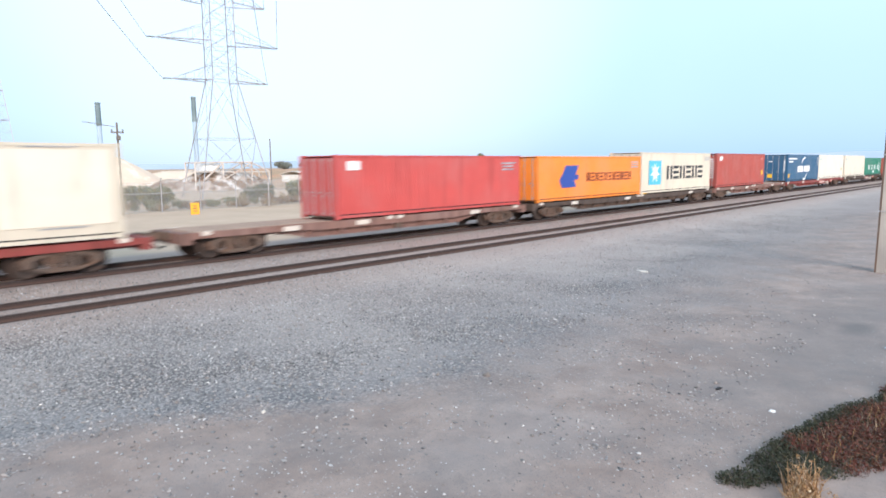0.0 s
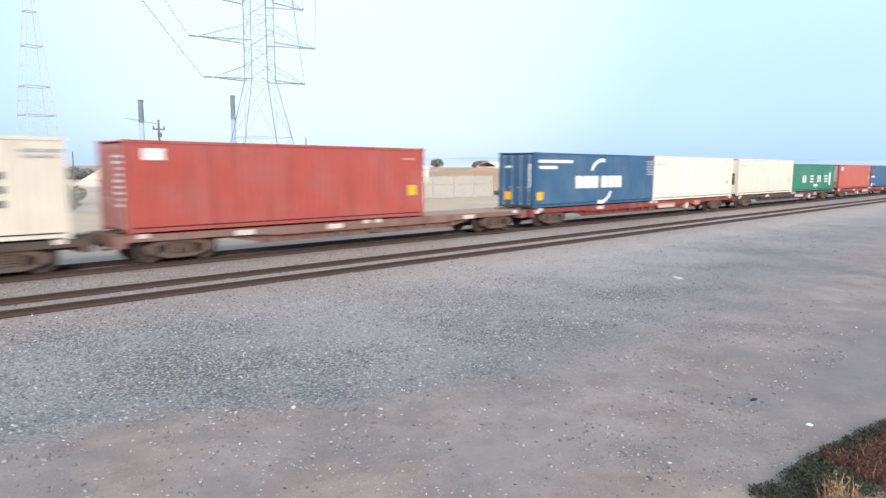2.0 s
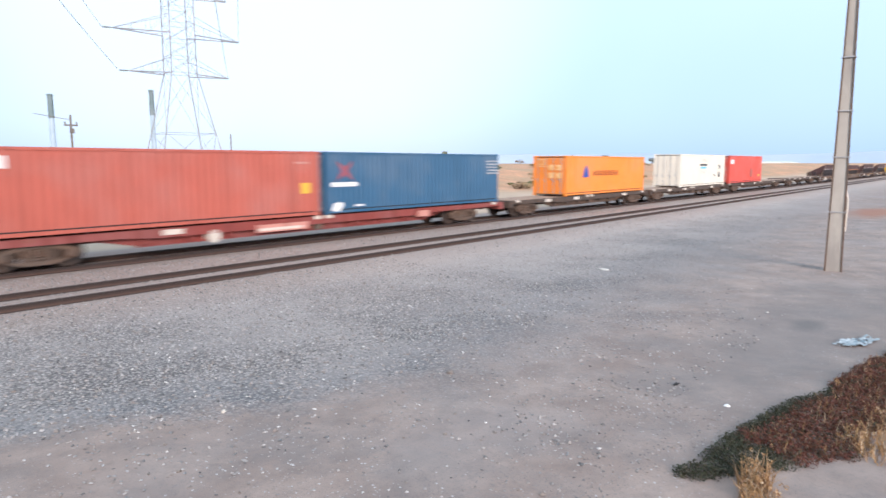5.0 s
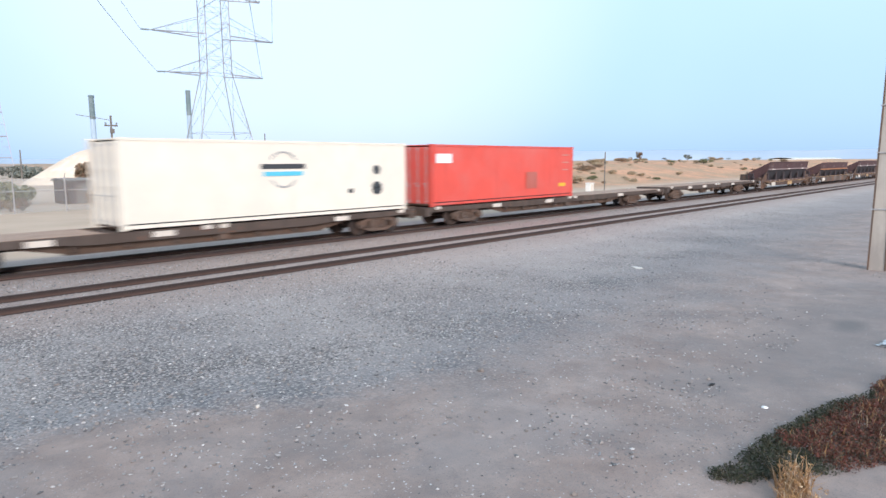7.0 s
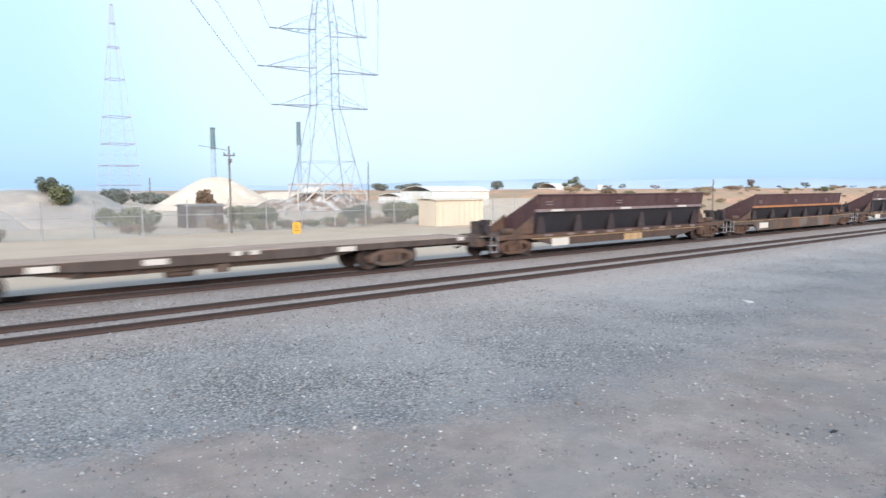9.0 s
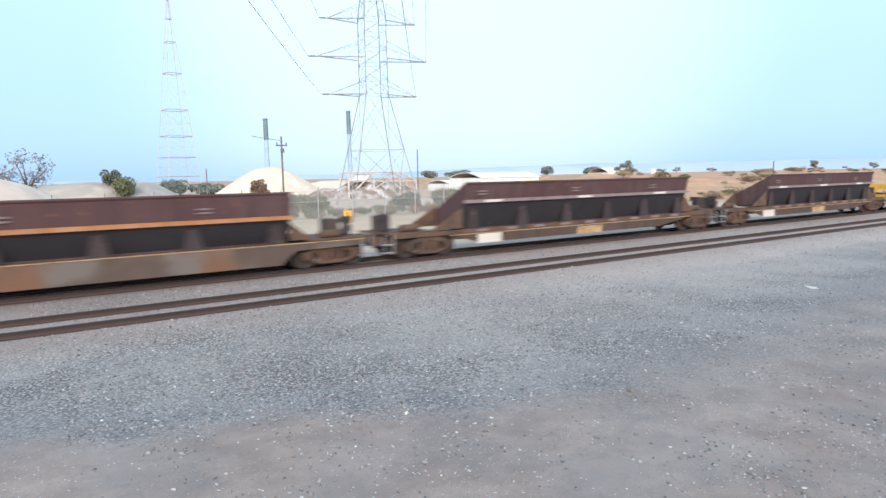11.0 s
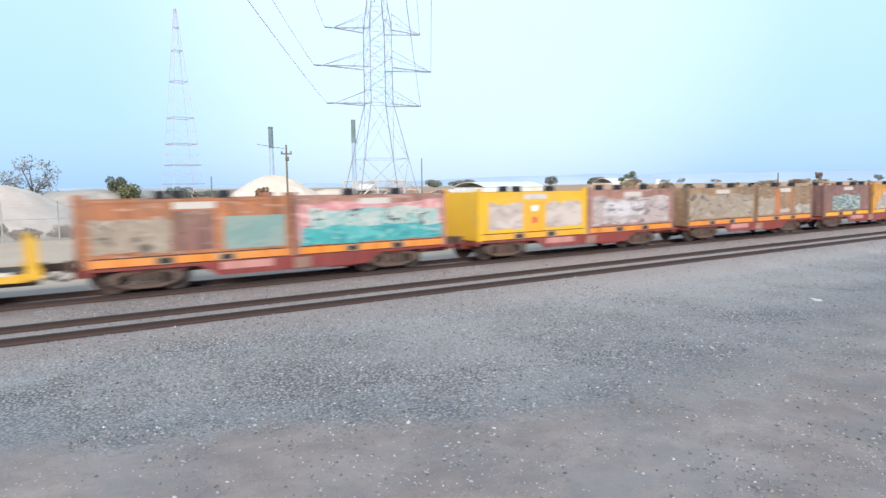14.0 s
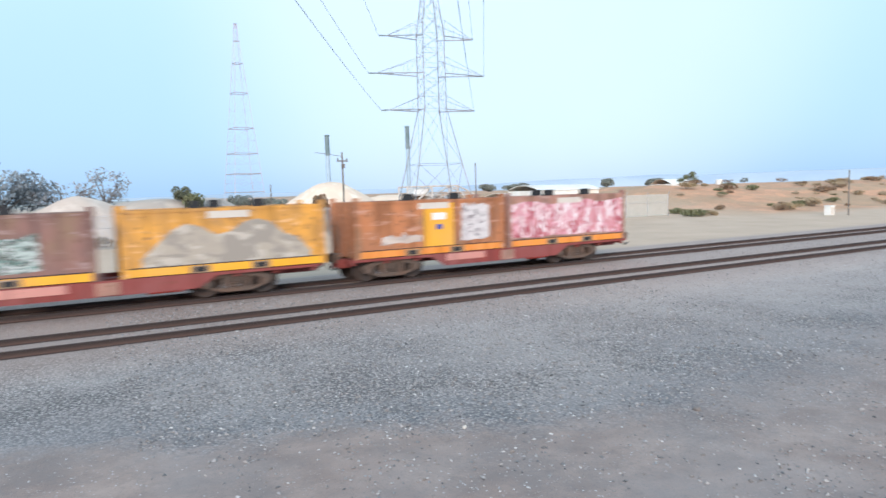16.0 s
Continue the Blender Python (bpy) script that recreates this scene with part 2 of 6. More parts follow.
def ground_material():
    m = bpy.data.materials.new("gravel_and_dry_dirt")
    m.use_nodes = True
    t = m.node_tree
    n, k = t.nodes, t.links
    b = n["Principled BSDF"]
    b.inputs["Roughness"].default_value = 0.95
    tc = n.new("ShaderNodeTexCoord")
    sep = n.new("ShaderNodeSeparateXYZ")
    k.new(tc.outputs["Object"], sep.inputs[0])

    def noise_of(scale, detail=6, rough=0.6):
        z = n.new("ShaderNodeTexNoise")
        z.inputs["Scale"].default_value, z.inputs["Detail"].default_value, z.inputs["Roughness"].default_value = scale, detail, rough
        k.new(tc.outputs["Object"], z.inputs["Vector"])
        return z.outputs[0]

    def sums(op, a, c):
        z = n.new("ShaderNodeMath")
        z.operation = op
        for i, v in enumerate((a, c)):
            if isinstance(v, (int, float)):
                z.inputs[i].default_value = v
            else:
                k.new(v, z.inputs[i])
        return z.outputs[0]

    def ramp(v, lo, hi):
        z = n.new("ShaderNodeMapRange")
        z.inputs[1].default_value, z.inputs[2].default_value = lo, hi
        k.new(v, z.inputs[0])
        return z.outputs[0]

    def mix(f, a, c):
        z = n.new("ShaderNodeMix")
        z.data_type = "RGBA"
        if isinstance(f, (int, float)):
            z.inputs[0].default_value = f
        else:
            k.new(f, z.inputs[0])
        for i, v in ((6, a), (7, c)):
            if isinstance(v, tuple):
                z.inputs[i].default_value = (*v, 1)
            else:
                k.new(v, z.inputs[i])
        return z.outputs[2]

    def chips_of(scale):
        z = n.new("ShaderNodeTexVoronoi")
        z.inputs["Scale"].default_value = scale
        k.new(tc.outputs["Object"], z.inputs["Vector"])
        c = n.new("ShaderNodeSeparateColor")
        k.new(z.outputs["Color"], c.inputs[0])
        return z.outputs["Distance"], c.outputs

    def flecks(scale, share, size, colour, onto, amount=1.0):
        """Single small stones of one tone, strewn about."""
        d, c = chips_of(scale)
        f = sums("MULTIPLY", sums("GREATER_THAN", c[2], 1.0 - share), ramp(d, size, size * 0.7))
        return mix(sums("MULTIPLY", f, amount), onto, colour)

    vor_d, chip = chips_of(19)
    # crushed stone: grey chips of uneven tone, dark gaps, broad lighter and bluer swathes
    stone = mix(chip[0], (0.175, 0.155, 0.146), (0.46, 0.408, 0.378))
    stone = mix(ramp(vor_d, 0.42, 0.62), stone, (0.11, 0.10, 0.097))
    stone = mix(sums("MULTIPLY", ramp(noise_of(0.30, 5, 0.6), 0.58, 0.40), 0.5), stone, (0.41, 0.36, 0.33))
    stone = mix(sums("MULTIPLY", ramp(noise_of(0.21, 3, 0.5), 0.50, 0.66), 0.2), stone, (0.21, 0.205, 0.205))
    stone = flecks(13, 0.05, 0.30, (0.78, 0.75, 0.72), stone)
    stone = flecks(21, 0.08, 0.34, (0.62, 0.59, 0.57), stone, 0.8)
    stone = flecks(13, 0.08, 0.34, (0.05, 0.048, 0.048), stone)
    # dirt: pale grey-brown, with fine grit, dull patches and small stones
    dirt = mix(ramp(noise_of(1.1), 0.35, 0.65), (0.265, 0.196, 0.166), (0.385, 0.292, 0.246))
    dirt = mix(ramp(noise_of(22), 0.55, 0.75), dirt, (0.24, 0.202, 0.188))
    dirt = mix(sums("MULTIPLY", ramp(noise_of(0.7, 7, 0.72), 0.46, 0.62), 0.5), dirt, (0.20, 0.176, 0.168))
    dirt = mix(sums("MULTIPLY", ramp(noise_of(3.4, 6, 0.75), 0.50, 0.66), 0.4), dirt, (0.18, 0.150, 0.138))
    dirt = mix(sums("MULTIPLY", ramp(noise_of(70, 3), 0.58, 0.66), 0.55), dirt, (0.11, 0.10, 0.097))
    dirt = flecks(17, 0.045, 0.26, (0.56, 0.53, 0.51), dirt, 0.9)
    dirt = flecks(12, 0.07, 0.22, (0.085, 0.08, 0.078), dirt, 0.9)
    dirt = flecks(30, 0.06, 0.32, (0.45, 0.42, 0.40), dirt, 0.7)
    # the crushed stone lies in a strip beside the line and thins out towards the road
    edge = sums("ADD", sep.outputs[1], sums("MULTIPLY", noise_of(0.6, 6, 0.7), 3.0))
    edge = sums("SUBTRACT", edge, sums("MULTIPLY", sep.outputs[0], 0.085))
    edge = sums("SUBTRACT", edge, sums("MULTIPLY", ramp(sep.outputs[0], 7.2, -2.8), 5.2))
    edge = sums("ADD", edge, 0.7)
    mask = ramp(sums("ADD", edge, sums("MULTIPLY", sums("SUBTRACT", noise_of(4.5, 5, 0.75), 0.5), 1.8)), 8.0, 9.1)
    thin = ramp(sums("ADD", edge, sums("MULTIPLY", sums("SUBTRACT", noise_of(2.2, 6, 0.8), 0.5), 5.0)), 5.6, 10.2)
    away = ramp(sep.outputs[0], 5.5, 10.0)
    mask = sums("ADD", sums("MULTIPLY", mask, sums("SUBTRACT", 1.0, away)), sums("MULTIPLY", thin, away))
    stone = mix(sums("MULTIPLY", ramp(edge, 10.4, 9.0), 0.3), stone, (0.165, 0.178, 0.195))
    near = mix(mask, dirt, stone)
    patch = mix(sums("MULTIPLY", ramp(noise_of(0.16, 4), 0.52, 0.66), 0.4), near, (0.31, 0.275, 0.262))
    # paler stone near the line; its fade-out at left imitates lens falloff
    patch = mix(sums("MULTIPLY", sums("MULTIPLY", ramp(sep.outputs[1], 9.0, 14.5), ramp(sep.outputs[0], 3.0, 16.0)), 0.6), patch, (0.50, 0.405, 0.355))
    rusty = mix(sums("MULTIPLY", ramp(sep.outputs[1], 14.0, 15.6), 0.6), patch, (0.37, 0.272, 0.225))
    sand = mix(ramp(noise_of(0.25), 0.35, 0.65), (0.50, 0.365, 0.26), (0.58, 0.43, 0.31))
    rusty = mix(ramp(sep.outputs[1], 25.5, 27.5), rusty, sand)
    scrub = mix(ramp(noise_of(0.3, 7), 0.40, 0.6), (0.68, 0.35, 0.20), (0.50, 0.28, 0.165))
    grassy = ramp(noise_of(0.11, 6, 0.7), 0.44, 0.58)
    scrub = mix(sums("MULTIPLY", grassy, 0.7), scrub, (0.40, 0.285, 0.175))
    scrub = mix(sums("MULTIPLY", ramp(noise_of(2.6, 6, 0.75), 0.50, 0.62), 0.5), scrub, (0.27, 0.205, 0.125))
    bankm = sums("MULTIPLY", ramp(sums("ADD", sep.outputs[1], sums("MULTIPLY", noise_of(0.5), 5.0)), 40.5, 45.5), ramp(sep.outputs[0], 54, 68))
    far = mix(bankm, rusty, scrub)
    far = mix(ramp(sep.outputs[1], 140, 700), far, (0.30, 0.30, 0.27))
    # a damp dark stain, a spread of red soil and broader darkening beside the road

    def stain_or_shade(colour, at, size, onto, amount):
        mp = n.new("ShaderNodeMapping")
        mp.vector_type = "TEXTURE"
        mp.inputs["Location"].default_value, mp.inputs["Scale"].default_value = (*at, 0), (*size, 100)
        k.new(tc.outputs["Object"], mp.inputs[0])
        ln = n.new("ShaderNodeVectorMath")
        ln.operation = "LENGTH"
        k.new(mp.outputs[0], ln.inputs[0])
        f = ramp(sums("ADD", ln.outputs["Value"], sums("MULTIPLY", noise_of(1.3), 0.9)), 1.5, 0.8)
        return mix(sums("MULTIPLY", f, amount), onto, colour)

    far = stain_or_shade((0.09, 0.08, 0.075), (15.3, 2.75), (0.75, 0.38), far, 0.85)
    # broad wheel-track dirt, with shade put into its colour
    far = stain_or_shade((0.19, 0.168, 0.16), (14.5, 2.9), (7.5, 1.9), far, 0.6)
    far = stain_or_shade((0.33, 0.14, 0.085), (54.0, 5.9), (7.0, 2.2), far, 0.85)
    far = stain_or_shade((0.20, 0.17, 0.155), (20.0, 1.2), (7.0, 1.1), far, 0.7)
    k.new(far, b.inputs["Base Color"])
    bp = n.new("ShaderNodeBump")
    bp.inputs["Strength"].default_value, bp.inputs["Distance"].default_value = 0.8, 0.022
    k.new(sums("ADD", sums("MULTIPLY", sums("SUBTRACT", noise_of(9), vor_d), sums("ADD", sums("MULTIPLY", mask, 0.9), 0.1)), sums("MULTIPLY", noise_of(60, 4, 0.7), 0.22)), bp.inputs["Height"])
    k.new(bp.outputs[0], b.inputs["Normal"])
    return m


def make_ground():
    xs, ys = axis_steps(-2600, 4200, -6, 34, 0.5), np.concatenate([axis_steps(-600, 30, -6, 30, 0.4), np.arange(30.8, 90, 1.0), axis_steps(90, 4200, 90, 92, 1.0)])
    gx, gy = np.meshgrid(xs, ys)
    v = np.stack([gx, gy, height(gx, gy)], -1).reshape(-1, 3)
    w = len(xs)
    i = np.arange(len(v)).reshape(len(ys), w)
    f = np.stack([i[:-1, :-1], i[:-1, 1:], i[1:, 1:], i[1:, :-1]], -1).reshape(-1, 4)
    me = bpy.data.meshes.new("ground")
    me.from_pydata(v.tolist(), [], f.tolist())
    me.shade_smooth()
    me.materials.append(ground_material())
    tagged(new("ground", me), "grey crushed stone and pale dry dirt beside the railway", "ground", kind="structure")


make_ground()


# ---- the two tracks ----
NEAR_TRACK, FAR_TRACK = 17.15, 22.12
RAIL = [(-0.07, -0.17), (0.07, -0.17), (0.07, -0.155), (0.012, -0.135), (0.012, -0.045), (0.036, -0.035), (0.036, -0.006), (0.028, 0), (-0.028, 0), (-0.036, -0.006), (-0.036, -0.035), (-0.012, -0.045), (-0.012, -0.135), (-0.07, -0.155)]


def rail_mesh():
    bm = bmesh.new()
    for x0 in range(-160, 1200, 40):
        a = [bm.verts.new((x0, y, z)) for y, z in RAIL]
        b = [bm.verts.new((x0 + 40, y, z)) for y, z in RAIL]
        for i in range(len(RAIL)):
            j = (i + 1) % len(RAIL)
            bm.faces.new((a[i], b[i], b[j], a[j]))
    return mesh_from(bm, "rail", M["rail"])


def make_tracks():
    rail = rail_mesh()
    for name, yc in (("railway_track_1", NEAR_TRACK), ("railway_track_2", FAR_TRACK)):
        tr = thing(name, "rusty steel rails lying level in brown-stained stone", "railway track", kind="structure", m=pose(0, yc, 0))
        for s in (-0.752, 0.752):
            put("rail", rail, tr, (0, s, 0), "rust-brown steel rail")


make_tracks()

# ---- the train ----
SPEED = 24.65  # metres a second, towards -x
MOVING = []    # things and where they stand along the line at the start
WHEELS = []    # wheelsets, their place on the bogie, and the wagon's start
WHEEL_R = 0.46


def on_train(ob, u, z=0.0):
    MOVING.append((ob, u, z))
    return ob


def sideframe(bm):
    """A cast frame: an arched top chord, a dipped lower chord, two columns and two axle boxes."""
    prism(bm, [(-1.12, 0.44), (-0.98, 0.44), (-0.42, 0.65), (0.42, 0.65), (0.98, 0.44), (1.12, 0.44), (1.12, 0.57), (0.48, 0.80), (-0.48, 0.80), (-1.12, 0.57)], -0.08, 0.08)
    prism(bm, [(-0.98, 0.32), (-0.42, 0.16), (0.42, 0.16), (0.98, 0.32), (0.98, 0.40), (0.42, 0.26), (-0.42, 0.26), (-0.98, 0.40)], -0.075, 0.075)
    for x in (-0.36, 0.36):
        box(bm, x - 0.07, x + 0.07, -0.085, 0.085, 0.255, 0.66)
    for x in (-0.9, 0.9):
        box(bm, x - 0.15, x + 0.15, -0.12, 0.09, 0.33, 0.60)
        bar(bm, (x, -0.2, 0.46), (x, -0.11, 0.46), 0.11, 10)


def coil(bm):
    for i in range(5):
        bar(bm, (0, 0, 0.26 + i * 0.075), (0, 0, 0.31 + i * 0.075), 0.12, 10)


def wheelset(bm):
    bar(bm, (0, -1.05, 0), (0, 1.05, 0), 0.085, 10)
    for s in (-1, 1):
        prof = [(0.10, 0.66), (0.30, 0.70), (0.40, 0.68), (0.49, 0.685), (0.485, 0.715), (WHEEL_R, 0.73), (WHEEL_R - 0.01, 0.82), (0.40, 0.82), (0.33, 0.77), (0.10, 0.80)]
        rings = []
        for r, y in prof:
            rings.append([bm.verts.new((r * math.cos(math.tau * i / 24), s * y, r * math.sin(math.tau * i / 24))) for i in range(24)])
        for a, b in zip(rings, rings[1:]):
            for i in range(24):
                bm.faces.new((a[i], a[(i + 1) % 24], b[(i + 1) % 24], b[i]))


def bolster(bm):
    box(bm, -0.22, 0.22, -1.0, 1.0, 0.46, 0.74)
    bar(bm, (0, 0, 0.74), (0, 0, 0.84), 0.25, 14)
    for s in (-1, 1):
        bar(bm, (s * 0.5, -0.9, 0.5), (s * 0.5, 0.9, 0.5), 0.04, 6)
        for y in (-0.76, 0.76):
            box(bm, s * 0.36 - 0.03, s * 0.36 + 0.03, y - 0.05, y + 0.05, 0.3, 0.62)


def add_bogie(wagon, x, u, steel="steel"):
    bg = put("bogie", stored(("bogie",), M[steel], bolster), wagon, (x, 0, 0), "dusty brown steel bogie")
    for s in (-1, 1):
        fr = put("side_frame", stored(("side_frame",), M[steel], sideframe), bg, (0, s * 0.98, 0))
        if s > 0:
            fr.rotation_euler = (0, 0, math.pi)
        for dx in (-0.13, 0.13):
            put("spring", stored(("spring",), M[steel], coil), bg, (dx, s * 0.98 - s * 0.02, 0))
    for dx in (-0.9, 0.9):
        ws = put("wheelset", stored(("wheelset",), M["wheel"], wheelset, True), bg, (dx, 0, WHEEL_R))
        WHEELS.append((ws, dx, u + x))


def coupler(bm):
    box(bm, -0.62, 0.1, -0.09, 0.09, 0.76, 0.98)
    prism(bm, [(-0.85, 0.74), (-0.58, 0.70), (-0.58, 1.02), (-0.85, 1.0)], -0.17, 0.16)
    box(bm, -0.05, 0.05, -0.5, 0.5, 0.72, 1.0)


def hose(bm):
    pts = [(-0.1, 0.35, 0.75), (-0.3, 0.36, 0.55), (-0.5, 0.35, 0.47), (-0.7, 0.3, 0.55)]
    for a, b in zip(pts, pts[1:]):
        bar(bm, a, b, 0.03, 6)


def add_ends(wagon, length):
    for x, turn in ((0.0, 0), (length, math.pi)):
        c = put("coupler", stored(("coupler",), M["steel"], coupler), wagon, (x, 0, 0))
        c.rotation_euler = (0, 0, turn)
        h = put("brake_hose", stored(("brake_hose",), M["black"], hose), wagon, (x, 0, 0))
        h.rotation_euler = (0, 0, turn)


M["belly"] = paint("dusty_brown_underframe", (0.115, 0.072, 0.05), 0.58, 0.85)
M["pink_star"] = paint("worn_dull_red_star", (0.32, 0.085, 0.11), 0.62)
M["pink_plate"] = paint("sun_bleached_pink_plate", (0.58, 0.26, 0.21), 0.66)


def wagon_plate(w, kind, x, deck):
    """Plates, covers and tanks hung on the near sill."""
    if kind == "long":
        put("long_plate", stored(("long_plate",), M["pink_plate"], lambda bm: box(bm, -1.2, 1.2, -1.225, -1.2, -0.16, 0.13)), w, (x, 0, deck - 0.32), "bleached pinkish number board")
        put("pale_strip", stored(("pale_strip",), M["plate"], lambda bm: box(bm, -1.1, 0.9, -1.232, -1.226, -0.1, 0.0)), w, (x, 0, deck - 0.32))
    elif kind == "drum":
        put("air_tank", stored(("air_drum",), M["plate"], lambda bm: (bar(bm, (0, -1.2, 0), (0, -0.5, 0), 0.24, 16), box(bm, -0.05, 0.05, -1.1, -0.6, 0.2, 0.36))), w, (x, 0, deck - 0.44), "pale air tank seen end-on")
    elif kind == "box":
        put("brake_box", stored(("brake_box",), M["pink_plate"], lambda bm: box(bm, -0.4, 0.4, -1.26, -0.95, -0.14, 0.14)), w, (x, 0, deck - 0.28), "bleached reddish brake box")
    else:
        put("white_plate", stored(("white_plate", kind), M["plate"], lambda bm: box(bm, -0.36, 0.36, -1.212, -1.2, -0.09, 0.09)), w, (x, 0, deck - 0.17), "dirty white marking plate")


def container_wagon(u, length, mat, bog, deck=1.0, belly=0.42, planks=None, extras=None):
    """A skeletal container flat: shallow side sills, a set-back deep belly, cross-bearers, two bogies."""
    dark = mat is M["wagon_dark"]
    w = thing("container_wagon", "grimy brown skeletal container flat wagon on two bogies" if dark else "sun-bleached pinkish container flat wagon with a timber deck" if mat is M["wagon_faded"] else "red oxide container flat wagon with shallow side sills on two bogies", "rail wagon", "wagons of the train")
    a, b = bog
    for s in (-1, 1):
        bm = bmesh.new()
        y = s * 1.17
        prism(bm, [(0.35, deck - 0.24), (a + 2.4, deck - 0.26), (a + 3.6, deck - 0.34), (b - 3.6, deck - 0.34), (b - 2.4, deck - 0.26), (length - 0.35, deck - 0.24), (length - 0.35, deck - 0.06), (0.35, deck - 0.06)], y - 0.03, y + 0.03)
        box(bm, 0.35, length - 0.35, min(y, y - s * 0.14), max(y, y - s * 0.14), deck - 0.06, deck - 0.03)
        part("side_sill", bm, mat, w)
        bm = bmesh.new()
        y = s * 0.92
        prism(bm, [(a + 1.5, deck - 0.3), (a + 3.0, belly), (b - 3.0, belly), (b - 1.5, deck - 0.3)], y - 0.02, y + 0.02)
        box(bm, a + 2.9, b - 2.9, y - 0.1, y + 0.1, belly - 0.025, belly)
        part("belly_plate", bm, mat if not dark else M["belly"], w, "set-back deep web plate")
    bm = bmesh.new()
    box(bm, 0.1, length - 0.1, -0.28, 0.28, deck - 0.42, deck - 0.1)
    for x in np.arange(0.5, length - 0.3, 1.55):
        box(bm, x - 0.07, x + 0.07, -1.13, 1.13, deck - 0.24, deck - 0.062)
    part("centre_sill", bm, mat, w)
    for x in np.arange(a + 3.1, b - 3.0, 1.55):
        put("outrigger", stored(("outrigger", deck), mat, lambda bm: prism(bm, [(-0.05, deck - 0.5), (0.05, deck - 0.5), (0.05, deck - 0.24), (-0.05, deck - 0.24)], -1.14, -0.94)), w, (x, 0, 0))
    for x in (0.32, length - 0.32):
        put("headstock", stored(("headstock", deck), mat, lambda bm: box(bm, -0.16, 0.16, -1.25, 1.25, deck - 0.42, deck - 0.03)), w, (x, 0, 0))
    # brake gear slung under the middle
    c = (a + b) / 2
    put("air_tank", stored(("air_tank",), M["steel"], lambda bm: bar(bm, (-0.45, -0.7, 0.55), (0.45, -0.7, 0.55), 0.2, 12)), w, (c - 0.95, 0, 0))
    put("brake_cylinder", stored(("brake_cylinder",), M["steel"], lambda bm: bar(bm, (-0.35, 0.6, 0.55), (0.35, 0.6, 0.55), 0.17, 12)), w, (c + 0.95, 0, 0))
    put("valve_box", stored(("valve_box",), M["steel"], lambda bm: box(bm, -0.2, 0.2, -1.15, -0.95, 0.45, 0.72)), w, (c + 0.3, 0, 0))
    for kind, x in extras or [("plate", a + 2.2), ("plate", c - 1.8), ("plate", b - 2.1)]:
        wagon_plate(w, kind, x, deck)
    for x in (1.0, length / 2 - 0.3, length / 2 + 0.3, length - 1.0):
        for s in (-1, 1):
            put("twist_lock", stored(("twist_lock",), M["plate"], lambda bm: box(bm, -0.16, 0.16, -0.06, 0.06, -0.14, -0.005)), w, (x, s * 1.18, deck))
    if planks:
        bm = bmesh.new()
        box(bm, planks[0], planks[1], -1.13, 1.13, deck - 0.058, deck - 0.02)
        part("deck", bm, M["timber"], w, "weathered brown timber deck")
    for x in bog:
        add_bogie(w, x, u)
    add_ends(w, length)
    return on_train(w, u)


def corrugated(bm, length, z0, z1, y, out, along="x", x0=0.0, pitch=0.28):
    """A wall of trapezoid ribs; out is the side that it faces."""
    pts, n = [], max(2, round(length / pitch))
    p = length / n
    for i in range(n):
        s = i * p
        pts += [(s, 0), (s + p * 0.36, 0), (s + p * 0.5, -0.036), (s + p * 0.86, -0.036)]
    pts.append((length, 0))
    top, bot = [], []
    for s, d in pts:
        xy = (x0 + s, y + out * d) if along == "x" else (y + out * d, x0 + s)
        bot.append(bm.verts.new((*xy, z0)))
        top.append(bm.verts.new((*xy, z1)))
    for i in range(len(pts) - 1):
        bm.faces.new((bot[i], bot[i + 1], top[i + 1], top[i]))


CL, CW = 12.19, 1.219


